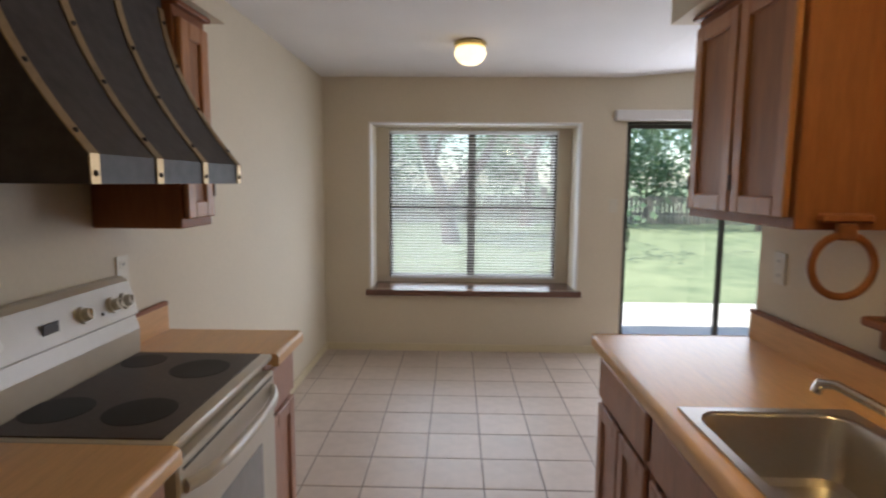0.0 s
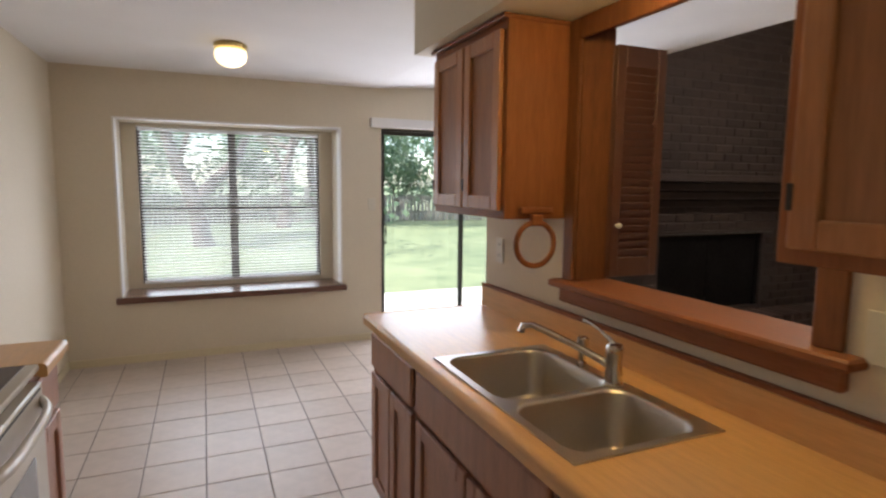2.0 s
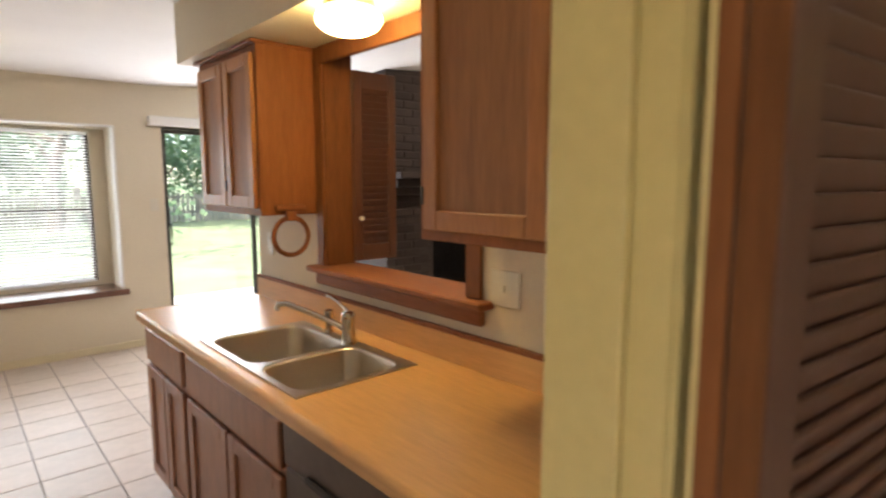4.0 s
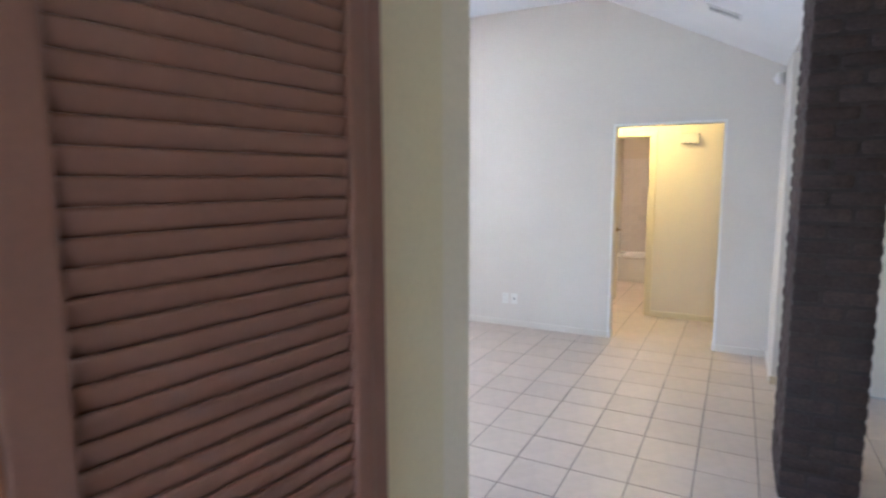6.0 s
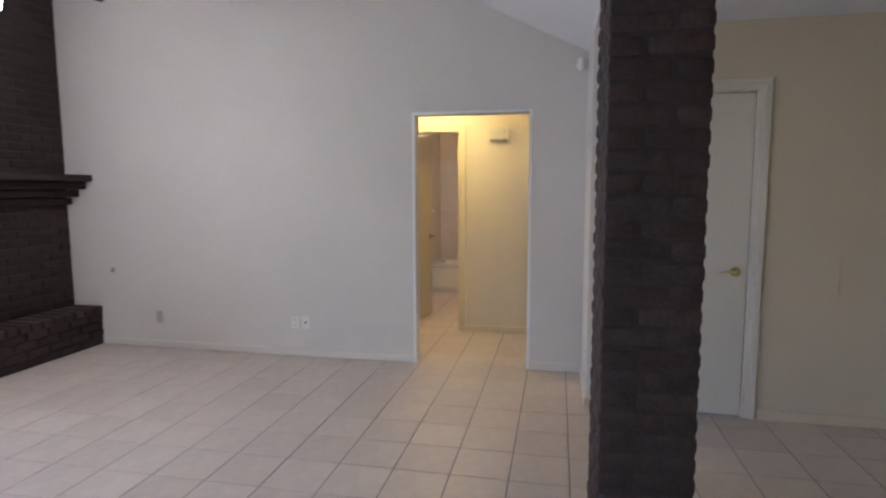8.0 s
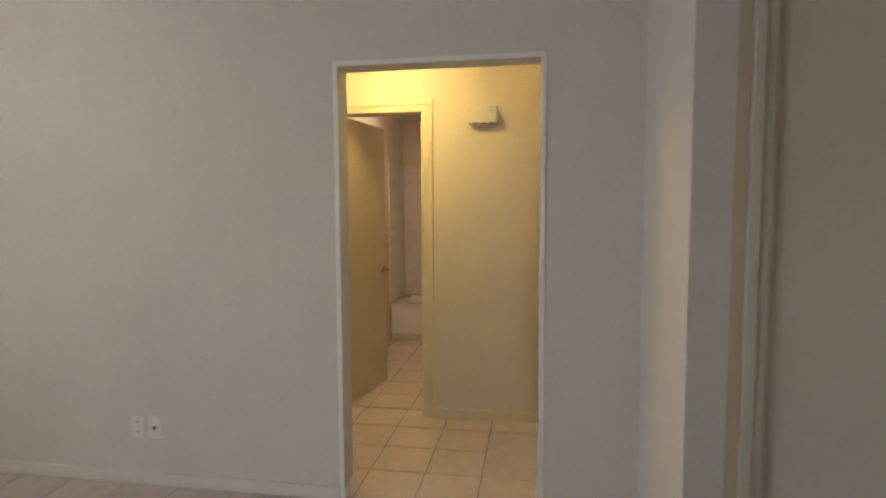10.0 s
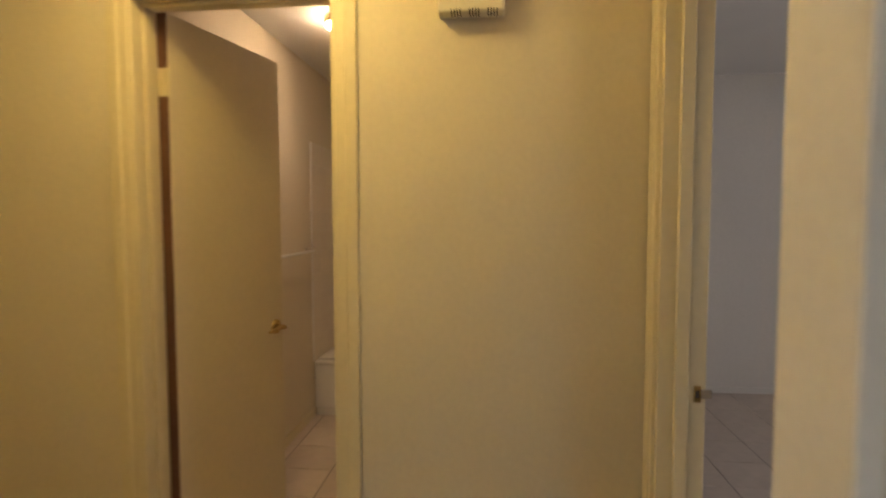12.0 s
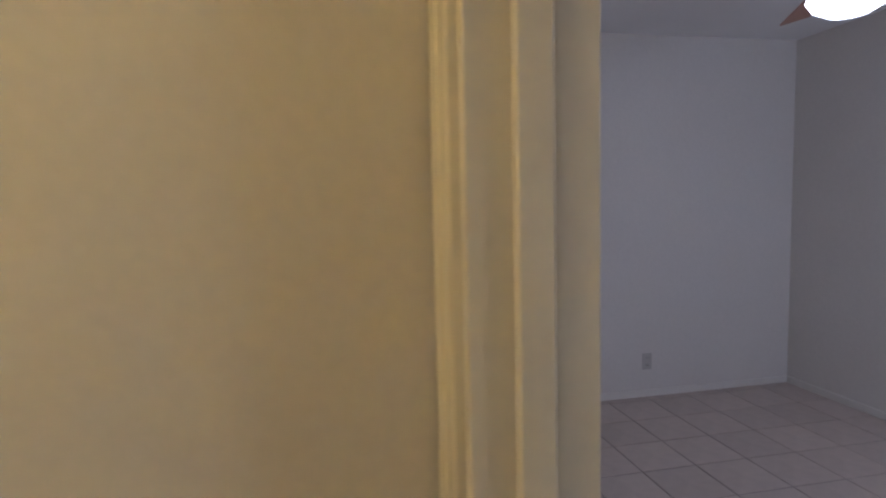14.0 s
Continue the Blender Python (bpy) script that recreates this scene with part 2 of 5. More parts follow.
# ---------------------------------------------------------------- mesh helpers
def box(bm, a, b, bev=0.0, m=None, seg=1):
    x0, y0, z0 = a
    x1, y1, z1 = b
    vs = bmesh.ops.create_cube(bm, size=1)["verts"]
    for v in vs:
        v.co = Vector(((x0 + x1) / 2 + v.co.x * (x1 - x0), (y0 + y1) / 2 + v.co.y * (y1 - y0), (z0 + z1) / 2 + v.co.z * (z1 - z0)))
    if bev:
        es = list({e for v in vs for e in v.link_edges})
        r = bmesh.ops.bevel(bm, geom=es, offset=bev, segments=seg, affect="EDGES", profile=0.5)
        vs = list({v for f in r["faces"] for v in f.verts} | {v for v in vs if v.is_valid})
    if m is not None:
        bmesh.ops.transform(bm, matrix=m, verts=vs)
    return vs


def boxes(lst, bev=0.0, m=None, seg=1):
    bm = bmesh.new()
    for a, b in lst:
        box(bm, a, b, bev, m, seg)
    return bm


def tube(bm, a, b, r0, r1=None, seg=16, caps=True):
    a, b = Vector(a), Vector(b)
    d = b - a
    q = d.to_track_quat("Z", "Y").to_matrix().to_4x4()
    bmesh.ops.create_cone(bm, cap_ends=caps, segments=seg, radius1=r0, radius2=r0 if r1 is None else r1, depth=d.length,
                          matrix=Matrix.Translation((a + b) / 2) @ q)


def lathe(profile, centre, seg=32):
    """Turned solid from (radius, height) pairs about a vertical axis."""
    bm = bmesh.new()
    rings = []
    for r, z in profile:
        rings.append([bm.verts.new((centre[0] + r * math.cos(2 * math.pi * i / seg), centre[1] + r * math.sin(2 * math.pi * i / seg), centre[2] + z)) for i in range(seg)])
    for p, q in zip(rings, rings[1:]):
        for i in range(seg):
            bm.faces.new((p[i], p[(i + 1) % seg], q[(i + 1) % seg], q[i]))
    for ring, flip in ((rings[0], True), (rings[-1], False)):
        bm.faces.new(ring[::-1] if flip else ring)
    bmesh.ops.recalc_face_normals(bm, faces=bm.faces)
    return bm


def pipe(points, r, seg=10):
    """A round bar along a smooth line of points."""
    bm = bmesh.new()
    pts = [Vector(p) for p in points]
    rings = []
    for i, p in enumerate(pts):
        d = (pts[min(i + 1, len(pts) - 1)] - pts[max(i - 1, 0)]).normalized()
        q = d.to_track_quat("Z", "Y").to_matrix()
        rr = r[i] if isinstance(r, (list, tuple)) else r
        rings.append([bm.verts.new(p + q @ Vector((rr * math.cos(2 * math.pi * k / seg), rr * math.sin(2 * math.pi * k / seg), 0))) for k in range(seg)])
    for a, b in zip(rings, rings[1:]):
        for k in range(seg):
            bm.faces.new((a[k], a[(k + 1) % seg], b[(k + 1) % seg], b[k]))
    bm.faces.new(rings[0][::-1])
    bm.faces.new(rings[-1])
    bmesh.ops.recalc_face_normals(bm, faces=bm.faces)
    return bm


def mesh_of(name, bm, material, smooth=False):
    me = bpy.data.meshes.new(name)
    bm.normal_update()
    bm.to_mesh(me)
    bm.free()
    me.materials.append(material)
    if smooth:
        for p in me.polygons:
            p.use_smooth = True
        me.set_sharp_from_angle(angle=radians(40))
    return me


def part(name, bm, material, parent, label="", smooth=False):
    ob = new(name, mesh_of(name, bm, material, smooth))
    if parent is not None:
        ob.parent = parent
        ob.matrix_parent_inverse = parent.matrix_basis.inverted()
    return tagged(ob, label)


def thing(name, label, category, at=(0, 0, 0), group="", kind=""):
    ob = new(name)
    ob.empty_display_size = 0.1
    ob.matrix_basis = Matrix.Translation(at)
    return tagged(ob, label, category, group, kind)


def setting(name, bm, material, label, category="wall", smooth=False):
    return tagged(part(name, bm, material, None, "", smooth), label, category, "", "structure")


def wall_along(name, axis, lo, hi, a0, a1, z0, z1, holes, material, label):
    """A wall between lo and hi across its thickness, from a0 to a1 along, with holes (b0, b1, h0, h1)."""
    cuts = sorted({a0, a1, *(h[0] for h in holes), *(h[1] for h in holes)})
    lst = []
    for p, q in zip(cuts, cuts[1:]):
        mid = (p + q) / 2
        spans = [(z0, z1)]
        for b0, b1, h0, h1 in holes:
            if b0 < mid < b1:
                spans = [s for u, v in spans for s in ((u, min(v, h0)), (max(u, h1), v)) if s[1] - s[0] > 1e-4]
        for u, v in spans:
            lst.append(((p, lo, u), (q, hi, v)) if axis == "x" else ((lo, p, u), (hi, q, v)))
    bm = boxes(lst)
    bmesh.ops.remove_doubles(bm, verts=bm.verts, dist=1e-5)
    return setting(name, bm, material, label)


# ---------------------------------------------------------------- plan
XW, XE, XL = -0.455, 1.88, 2.018          # kitchen west wall, east wall faces
YN, YS0, YS1 = 4.137, -1.21, -1.32        # nook north wall, kitchen south wall faces
XEAST, XHALL, XH2 = 6.355, 6.48, 7.487    # living east wall, hall faces
CK, CF = 2.40, 2.47                       # ceilings of nook and foyer
OPN, OPS, OPT = -0.825, -1.752, 2.07      # opening to the hall
BN0, BN1, BX0, BX1 = -2.015, -1.898, 6.65, 7.410   # bedroom doorway at the hall's end


def vault(x, y):
    a = CF + 0.03 + 0.5 * (y + 2.19)
    b = 2.40 + 0.079 * (x - 2.1) if x < 4.0 else 2.55 + 0.386 * (x - 4.0)
    return max(CF if y < -2.19 else 2.40, min(a, b))


wall_along("wall_west", "y", XW - 0.12, XW, YS1, YN + 0.5, 0, 2.6, [], WALL, "cream painted kitchen and nook wall")
wall_along("wall_north", "x", YN, YN + 0.13, XW - 0.12, 4.22, 0, 2.95,
           [(-0.057, 1.782, 0.565, 2.025), (2.165, 3.97, 0.0, 2.035)], WALL, "cream painted wall with a box window and sliding door")
wall_along("wall_return", "y", 4.10, 4.22, 3.4, YN, 0, 2.95, [], WALL_LIVING, "cream painted return wall beside the fireplace")
wall_along("wall_fireplace", "x", 3.3, 3.42, 3.95, XEAST, 0, 3.7, [], WALL_LIVING, "cream painted wall behind the fireplace")
wall_along("wall_kitchen_east", "y", XE, XL, YS1, 1.412, 0, 2.42, [(-0.23, 0.70, 1.15, 2.108)], WALL, "cream kitchen wall with a pass-through")
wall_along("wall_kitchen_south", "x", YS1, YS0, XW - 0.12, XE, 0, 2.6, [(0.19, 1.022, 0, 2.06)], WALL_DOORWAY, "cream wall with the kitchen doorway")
wall_along("wall_living_east", "y", XEAST, XHALL, -2.31, 3.42, 0, 3.7, [(OPS, OPN, 0, OPT)], WALL_LIVING, "off-white living room wall with a hall opening")
wall_along("wall_closet_north", "x", -2.31, -2.19, 5.63, XEAST, 0, 2.7, [], WALL_LIVING, "off-white stub wall of the entry closet")
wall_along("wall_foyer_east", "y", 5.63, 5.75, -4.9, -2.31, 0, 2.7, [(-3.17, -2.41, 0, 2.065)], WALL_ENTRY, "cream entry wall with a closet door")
wall_along("wall_foyer_south", "x", -5.02, -4.9, -1.9, 5.75, 0, 2.7, [], WALL, "cream entry wall")
wall_along("wall_foyer_west", "y", -1.9, -1.78, -4.9, -1.32, 0, 2.7, [(-3.6, -1.9, 0.65, 2.05)], WALL, "cream entry wall with an added unseen window")
wall_along("wall_foyer_north", "x", YS1, YS0, -1.9, XW - 0.12, 0, 2.7, [], WALL, "cream entry wall")
wall_along("wall_hall_east", "y", XH2, XH2 + 0.115, BN1, 1.0, 0, 2.6,
           [(-1.003, -0.365, 0, 2.065)], WALL, "cream hall wall with the bathroom doorway")
wall_along("wall_hall_north", "x", 1.0, 1.12, XHALL, XH2 + 0.115, 0, 2.6, [], WALL, "cream hall end wall")
wall_along("wall_hall_south", "x", BN0, BN1, XHALL, 10.60, 0, 2.6, [(BX0, BX1, 0, 2.065)], WALL, "cream hall end wall with the bedroom doorway")
wall_along("wall_bedroom_west", "y", XEAST + 0.02, XHALL, -5.22, -2.31, 0, 2.6, [(-4.7, -3.5, 0.85, 2.05)], WALL_LIVING, "off-white bedroom wall with a window")
wall_along("wall_bath_north", "x", -0.20, -0.08, XH2 + 0.115, 10.4, 0, 2.6, [], WALL, "warm white bathroom wall")
wall_along("wall_bath_east", "y", 10.28, 10.4, BN1, -0.20, 0, 2.6, [], WALL, "warm white bathroom wall")
wall_along("wall_bedroom_east", "y", 10.39, 10.60, -5.06, BN0, 0, 2.6, [], WALL_LIVING, "off-white bedroom wall")
wall_along("wall_bedroom_south", "x", -5.18, -5.06, XHALL, 10.60, 0, 2.6, [], WALL_LIVING, "off-white bedroom wall")
wall_along("wall_box_west", "y", -0.16, -0.04, YN + 0.13, YN + 0.50, 0.4, 2.2, [], WALL, "cream side of the box window")
wall_along("wall_box_east", "y", 1.765, 1.885, YN + 0.13, YN + 0.50, 0.4, 2.2, [], WALL, "cream side of the box window")
wall_along("wall_box_back", "x", YN + 0.36, YN + 0.46, -0.04, 1.765, 0.42, 2.2, [(0.075, 1.645, 0.60, 1.985)], WALL, "cream frame wall round the window")
setting("box_window_head", boxes([((-0.16, YN + 0.13, 2.01), (1.885, YN + 0.50, 2.2))]), WALL, "cream head of the box window", "wall")

# ceilings
setting("ceiling_nook", boxes([((XW - 0.12, YS1, CK), (2.1, YN + 0.13, CK + 0.1))]), CEIL, "white textured kitchen ceiling", "ceiling")
setting("ceiling_foyer", boxes([((-1.9, -5.02, CF), (5.75, -2.19, CF + 0.1)), ((-1.9, -2.19, CF), (XL, YS1, CF + 0.1))]), CEIL, "white textured entry ceiling", "ceiling")
bm = bmesh.new()
NX, NY = 90, 130
grid = [[bm.verts.new((x, y, vault(x, y))) for y in np.linspace(-2.19, 4.27, NY)] for x in np.linspace(2.1, 6.42, NX)]
for i in range(NX - 1):
    for j in range(NY - 1):
        bm.faces.new((grid[i][j], grid[i][j + 1], grid[i + 1][j + 1], grid[i + 1][j]))
ob = setting("ceiling_living", bm, CEIL, "white textured vaulted living room ceiling", "ceiling")
sol = ob.modifiers.new("thick", "SOLIDIFY")
sol.thickness, sol.offset = 0.1, -1
setting("ceiling_hall", boxes([((XHALL, BN1, 2.42), (XH2, 1.12, 2.52))]), CEIL, "white hall ceiling", "ceiling")
setting("ceiling_bath", boxes([((XH2 + 0.115, BN1, 2.42), (10.28, -0.20, 2.52))]), CEIL, "white bathroom ceiling", "ceiling")
setting("ceiling_bedroom", boxes([((XHALL, -5.06, 2.47), (10.39, BN0, 2.57))]), CEIL, "white bedroom ceiling", "ceiling")
# added out of view to keep sky light from leaking past the ceilings
setting("roof", boxes([((-2.2, -5.3, 3.75), (10.8, 4.3, 3.85))]), CONCRETE, "unseen flat roof slab against sky leaks", "roof")
setting("soffit_right", boxes([((1.535, YS0, 2.115), (XE, 1.52, CK))]), WALL, "cream soffit over the wall cabinets", "soffit")
setting("soffit_left", boxes([((XW, YS0, 2.06), (-0.12, 1.31, CK))]), WALL, "cream soffit over the range hood", "soffit")

# ---------------------------------------------------------------- openings, doors and trim
def casing(name, axis, face, a0, a1, top, out, material, parent=None, w=0.062, t=0.016, step=0.55):
    """Two stepped boards round an opening on one wall face; out is the side (+1 or -1) they stand proud of."""
    lst = []
    for f0, f1, d in ((0.0, w, t * step), (w * 0.45, w, t)):
        lo, hi = sorted((face + out * 0.001, face + out * d))
        for p, q, u, v in ((a0 - f1, a0 - f0, 0.002, top + f0), (a1 + f0, a1 + f1, 0.002, top + f0), (a0 - f1, a1 + f1, top + f0, top + f1)):
            lst.append(((p, lo, u), (q, hi, v)) if axis == "x" else ((lo, p, u), (hi, q, v)))
    return part(name, boxes(lst, 0.003), material, parent)


def lever(parent, x, y, z, way, side):
    """A brass lever handle on a rose; way: direction out of the door, side: the way that the lever points."""
    w, s = Vector(way), Vector(side)
    c = Vector((x, y, z))
    bm = bmesh.new()
    tube(bm, c, c + w * 0.008, 0.032, 0.030, 24)
    tube(bm, c + w * 0.008, c + w * 0.045, 0.011, 0.011, 14)
    h = part("handle", bm, BRASS, parent, "polished brass lever handle", True)
    part("lever", pipe([c + w * 0.045 + s * d + Vector((0, 0, 0.004 * math.sin(d * 40))) for d in (-0.008, 0.02, 0.05, 0.085, 0.105)], [0.009, 0.009, 0.008, 0.007, 0.006]), BRASS, h, "", True)
    return h


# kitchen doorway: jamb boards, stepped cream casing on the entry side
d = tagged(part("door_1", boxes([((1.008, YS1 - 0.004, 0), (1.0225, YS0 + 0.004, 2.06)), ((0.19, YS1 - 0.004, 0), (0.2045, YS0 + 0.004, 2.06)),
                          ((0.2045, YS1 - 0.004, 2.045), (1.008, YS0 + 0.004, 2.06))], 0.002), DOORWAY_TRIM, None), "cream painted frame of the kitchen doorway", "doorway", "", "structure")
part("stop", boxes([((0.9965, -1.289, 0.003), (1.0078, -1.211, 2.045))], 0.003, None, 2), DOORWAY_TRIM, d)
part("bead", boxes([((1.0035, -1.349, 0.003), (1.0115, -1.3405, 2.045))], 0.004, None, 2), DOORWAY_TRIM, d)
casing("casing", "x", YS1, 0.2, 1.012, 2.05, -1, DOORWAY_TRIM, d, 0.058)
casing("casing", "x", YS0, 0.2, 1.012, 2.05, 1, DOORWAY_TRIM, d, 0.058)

# louvered bifold door folded back beside the doorway: two leaves, one behind the other
HINGE, FREE = Vector((1.001, -1.395, 0)), Vector((1.470, -1.453, 0))
along = (FREE - HINGE).normalized()
LW = (FREE - HINGE).length
LM = Matrix.Translation(HINGE) @ Matrix.Rotation(math.atan2(along.y, along.x), 4, "Z")


def slat_blade(length, width, thick):
    """A thin louver blade with rounded long edges, its length along x."""
    bm = bmesh.new()
    r = thick / 2
    prof = [(width / 2 - r + r * math.cos(a), r * math.sin(a)) for a in np.linspace(-math.pi / 2, math.pi / 2, 6)]
    prof += [(-y, -z) for y, z in prof]
    ends = [[bm.verts.new((x, y, z)) for y, z in prof] for x in (0, length)]
    for k in range(len(prof)):
        n = (k + 1) % len(prof)
        bm.faces.new((ends[0][k], ends[0][n], ends[1][n], ends[1][k]))
    bm.faces.new(ends[0])
    bm.faces.new(ends[1][::-1])
    bmesh.ops.recalc_face_normals(bm, faces=bm.faces)
    return bm


leaf = thing("louvered_door", "dark brown louvered wooden bifold door folded open", "door", HINGE)
part("stile", boxes([((0, 0, 0.02), (0.055, 0.027, 2.03))], 0.005, LM, 2), LOUVER, leaf)
part("stile", boxes([((LW - 0.076, 0, 0.02), (LW - 0.040, 0.027, 2.03)), ((LW - 0.0402, 0.010, 0.02), (LW, 0.027, 2.03))], 0.005, LM, 2), LOUVER, leaf)
for z0, z1 in ((0.02, 0.20), (1.93, 2.03)):
    part("rail", boxes([((0.0555, 0.002, z0), (LW - 0.0765, 0.025, z1))], 0.003, LM), LOUVER, leaf)
slat_me = mesh_of("slat", slat_blade(LW - 0.133, 0.038, 0.008), LOUVER, True)
for k in range(65):
    o = new("slat", slat_me)
    o.parent = leaf
    o.matrix_parent_inverse = leaf.matrix_basis.inverted()
    o.matrix_basis = LM @ Matrix.Translation((0.056, 0.0155, 0.2203 + k * 0.0262)) @ Matrix.Rotation(radians(109), 4, "X")
part("edge_strip", boxes([((-0.004, 0.0, 0.02), (-0.0005, 0.026, 2.03))], 0.001, LM), OAK_DARK, leaf, "reddish stained leaf edge")
back = thing("louvered_door", "dark brown louvered bifold leaf folded behind the first", "door", LM @ Vector((0, 0.03, 0)))
for a, b in ((0, 0.066), (LW - 0.104, LW - 0.04)):
    part("stile", boxes([((a, 0.029, 0.02), (b, 0.047, 2.03))], 0.003, LM), LOUVER, back)
part("louver_panel", boxes([((0.0665, 0.032, 0.02), (LW - 0.1045, 0.044, 2.03))], 0.002, LM), LOUVER, back)
part("edge_strip", boxes([((-0.004, 0.029, 0.02), (-0.0005, 0.047, 2.03))], 0.001, LM), OAK, back, "orange stained leaf edge")

# sliding glass door
s = tagged(new("door_2"), "bronze framed sliding glass door to the patio", "sliding door", "", "structure")
x0, x1, xm, y0 = 2.165, 3.97, 3.04, YN + 0.02
part("frame", boxes([((x0, y0, 0.0), (x0 + 0.014, y0 + 0.09, 2.035)), ((x1 - 0.014, y0, 0.0), (x1, y0 + 0.09, 2.035)),
                     ((x0 + 0.014, y0, 2.017), (x1 - 0.014, y0 + 0.09, 2.035)), ((x0 + 0.014, y0, 0.0), (x1 - 0.014, y0 + 0.09, 0.03))], 0.003), DARKFRAME, s)
for a, b, dy in ((x0 + 0.016, xm + 0.015, 0.012), (xm - 0.015, x1 - 0.016, 0.05)):
    p = part("door_panel", boxes([((a, y0 + dy, 0.032), (a + 0.024, y0 + dy + 0.028, 2.014)), ((b - 0.024, y0 + dy, 0.032), (b, y0 + dy + 0.028, 2.014)),
                                  ((a + 0.024, y0 + dy, 1.978), (b - 0.024, y0 + dy + 0.028, 2.014)), ((a + 0.024, y0 + dy, 0.032), (b - 0.024, y0 + dy + 0.028, 0.10))], 0.003), DARKFRAME, s)
    g = part("pane", boxes([((a + 0.023, y0 + dy + 0.011, 0.099), (b - 0.023, y0 + dy + 0.017, 1.979))]), GLASS, p)
    g.visible_shadow = False
part("handle", pipe([(x0 + 0.042, y0 + 0.012, 0.93), (x0 + 0.042, y0 - 0.028, 0.945), (x0 + 0.042, y0 - 0.03, 1.03), (x0 + 0.042, y0 - 0.028, 1.115), (x0 + 0.042, y0 + 0.012, 1.13)], 0.008), DARKFRAME, s)
tagged(part("blind_valance", boxes([((2.05, YN - 0.075, 2.04), (4.02, YN - 0.002, 2.125))], 0.006), TRIM_WHITE, None), "white headrail valance above the sliding door", "valance")

# box window with mullion, sill and blind
w = tagged(new("window_1"), "bronze framed nook window in a deep white reveal", "window", "", "structure")
WX0, WX1, WZ0, WZ1, WY = 0.077, 1.643, 0.602, 1.983, YN + 0.395
part("window_frame", boxes([((WX0, WY, WZ0), (WX0 + 0.03, WY + 0.05, WZ1)), ((WX1 - 0.03, WY, WZ0), (WX1, WY + 0.05, WZ1)),
                            ((WX0 + 0.03, WY, WZ0), (WX1 - 0.03, WY + 0.05, WZ0 + 0.03)), ((WX0 + 0.03, WY, WZ1 - 0.03), (WX1 - 0.03, WY + 0.05, WZ1))], 0.003), DARKFRAME, w)
part("mullion", boxes([((0.815, WY - 0.004, WZ0 + 0.03), (0.885, WY + 0.046, WZ1 - 0.03))], 0.003), DARKFRAME, w)
for a, b in ((WX0 + 0.03, 0.815), (0.885, WX1 - 0.03)):
    part("meeting_rail", boxes([((a, WY + 0.002, 1.255), (b, WY + 0.042, 1.29))], 0.003), DARKFRAME, w)
    for u, v in ((WZ0 + 0.03, 1.255), (1.29, WZ1 - 0.03)):
        g = part("pane", boxes([((a, WY + 0.02, u), (b, WY + 0.026, v))]), GLASS, w)
        g.visible_shadow = False
part("window_sill", boxes([((-0.085, YN - 0.055, 0.512), (1.812, YN - 0.001, 0.562)), ((-0.038, YN - 0.001, 0.53), (1.763, YN + 0.358, 0.5665))], 0.005), SILLWOOD, w, "glossy dark brown wooden sill")
part("jamb_lining", boxes([((-0.0565, YN - 0.003, 0.567), (-0.0405, YN + 0.129, 2.0245)), ((1.7655, YN - 0.003, 0.567), (1.7815, YN + 0.129, 2.0245)), ((-0.0405, YN - 0.003, 2.0105), (1.7655, YN + 0.129, 2.0245))], 0.002), LINING, w, "bright white painted lining boards")
bl = thing("window_blind", "white horizontal mini blind with open slats", "blind", (0.86, WY - 0.035, 0.6))
part("headrail", boxes([((WX0 + 0.012, WY - 0.055, WZ1 - 0.035), (WX1 - 0.012, WY - 0.018, WZ1 - 0.003))], 0.003), BLIND, bl)
slat_me = mesh_of("slat", boxes([((WX0 + 0.014, -0.0125, -0.0006), (WX1 - 0.014, 0.0125, 0.0006))]), BLIND)
for k in range(50):
    o = new("slat", slat_me)
    o.parent = bl
    o.matrix_parent_inverse = bl.matrix_basis.inverted()
    o.matrix_basis = Matrix.Translation((0, WY - 0.036, 0.628 + k * 0.0264)) @ Matrix.Rotation(radians(23 + random.uniform(-2, 2)), 4, "X")
part("bottom_rail", boxes([((WX0 + 0.014, WY - 0.05, 0.604), (WX1 - 0.014, WY - 0.024, 0.618))], 0.002), BLIND, bl)
for x in (0.33, 1.36):
    part("cord", pipe([(x, WY - 0.036, 0.61), (x, WY - 0.036, WZ1 - 0.03)], 0.0012, 5), BLIND, bl)
tagged(part("paper_sticker", boxes([((1.50, WY + 0.016, 1.37), (1.56, WY + 0.019, 1.47))]), PLATE_W, None), "small white paper sticker on the window pane", "sticker")

# hall opening: narrow metal corner trim, bath and bedroom door frames
o = tagged(part("door_3", boxes([((XEAST - 0.006, OPN, 0.0), (XEAST - 0.001, OPN + 0.022, OPT + 0.022)), ((XEAST - 0.006, OPS - 0.022, 0.0), (XEAST - 0.001, OPS, OPT + 0.022)),
                          ((XEAST - 0.006, OPS, OPT), (XEAST - 0.001, OPN, OPT + 0.022))], 0.001), LINING, None), "off-white thin corner beads round the hall opening", "doorway", "", "structure")


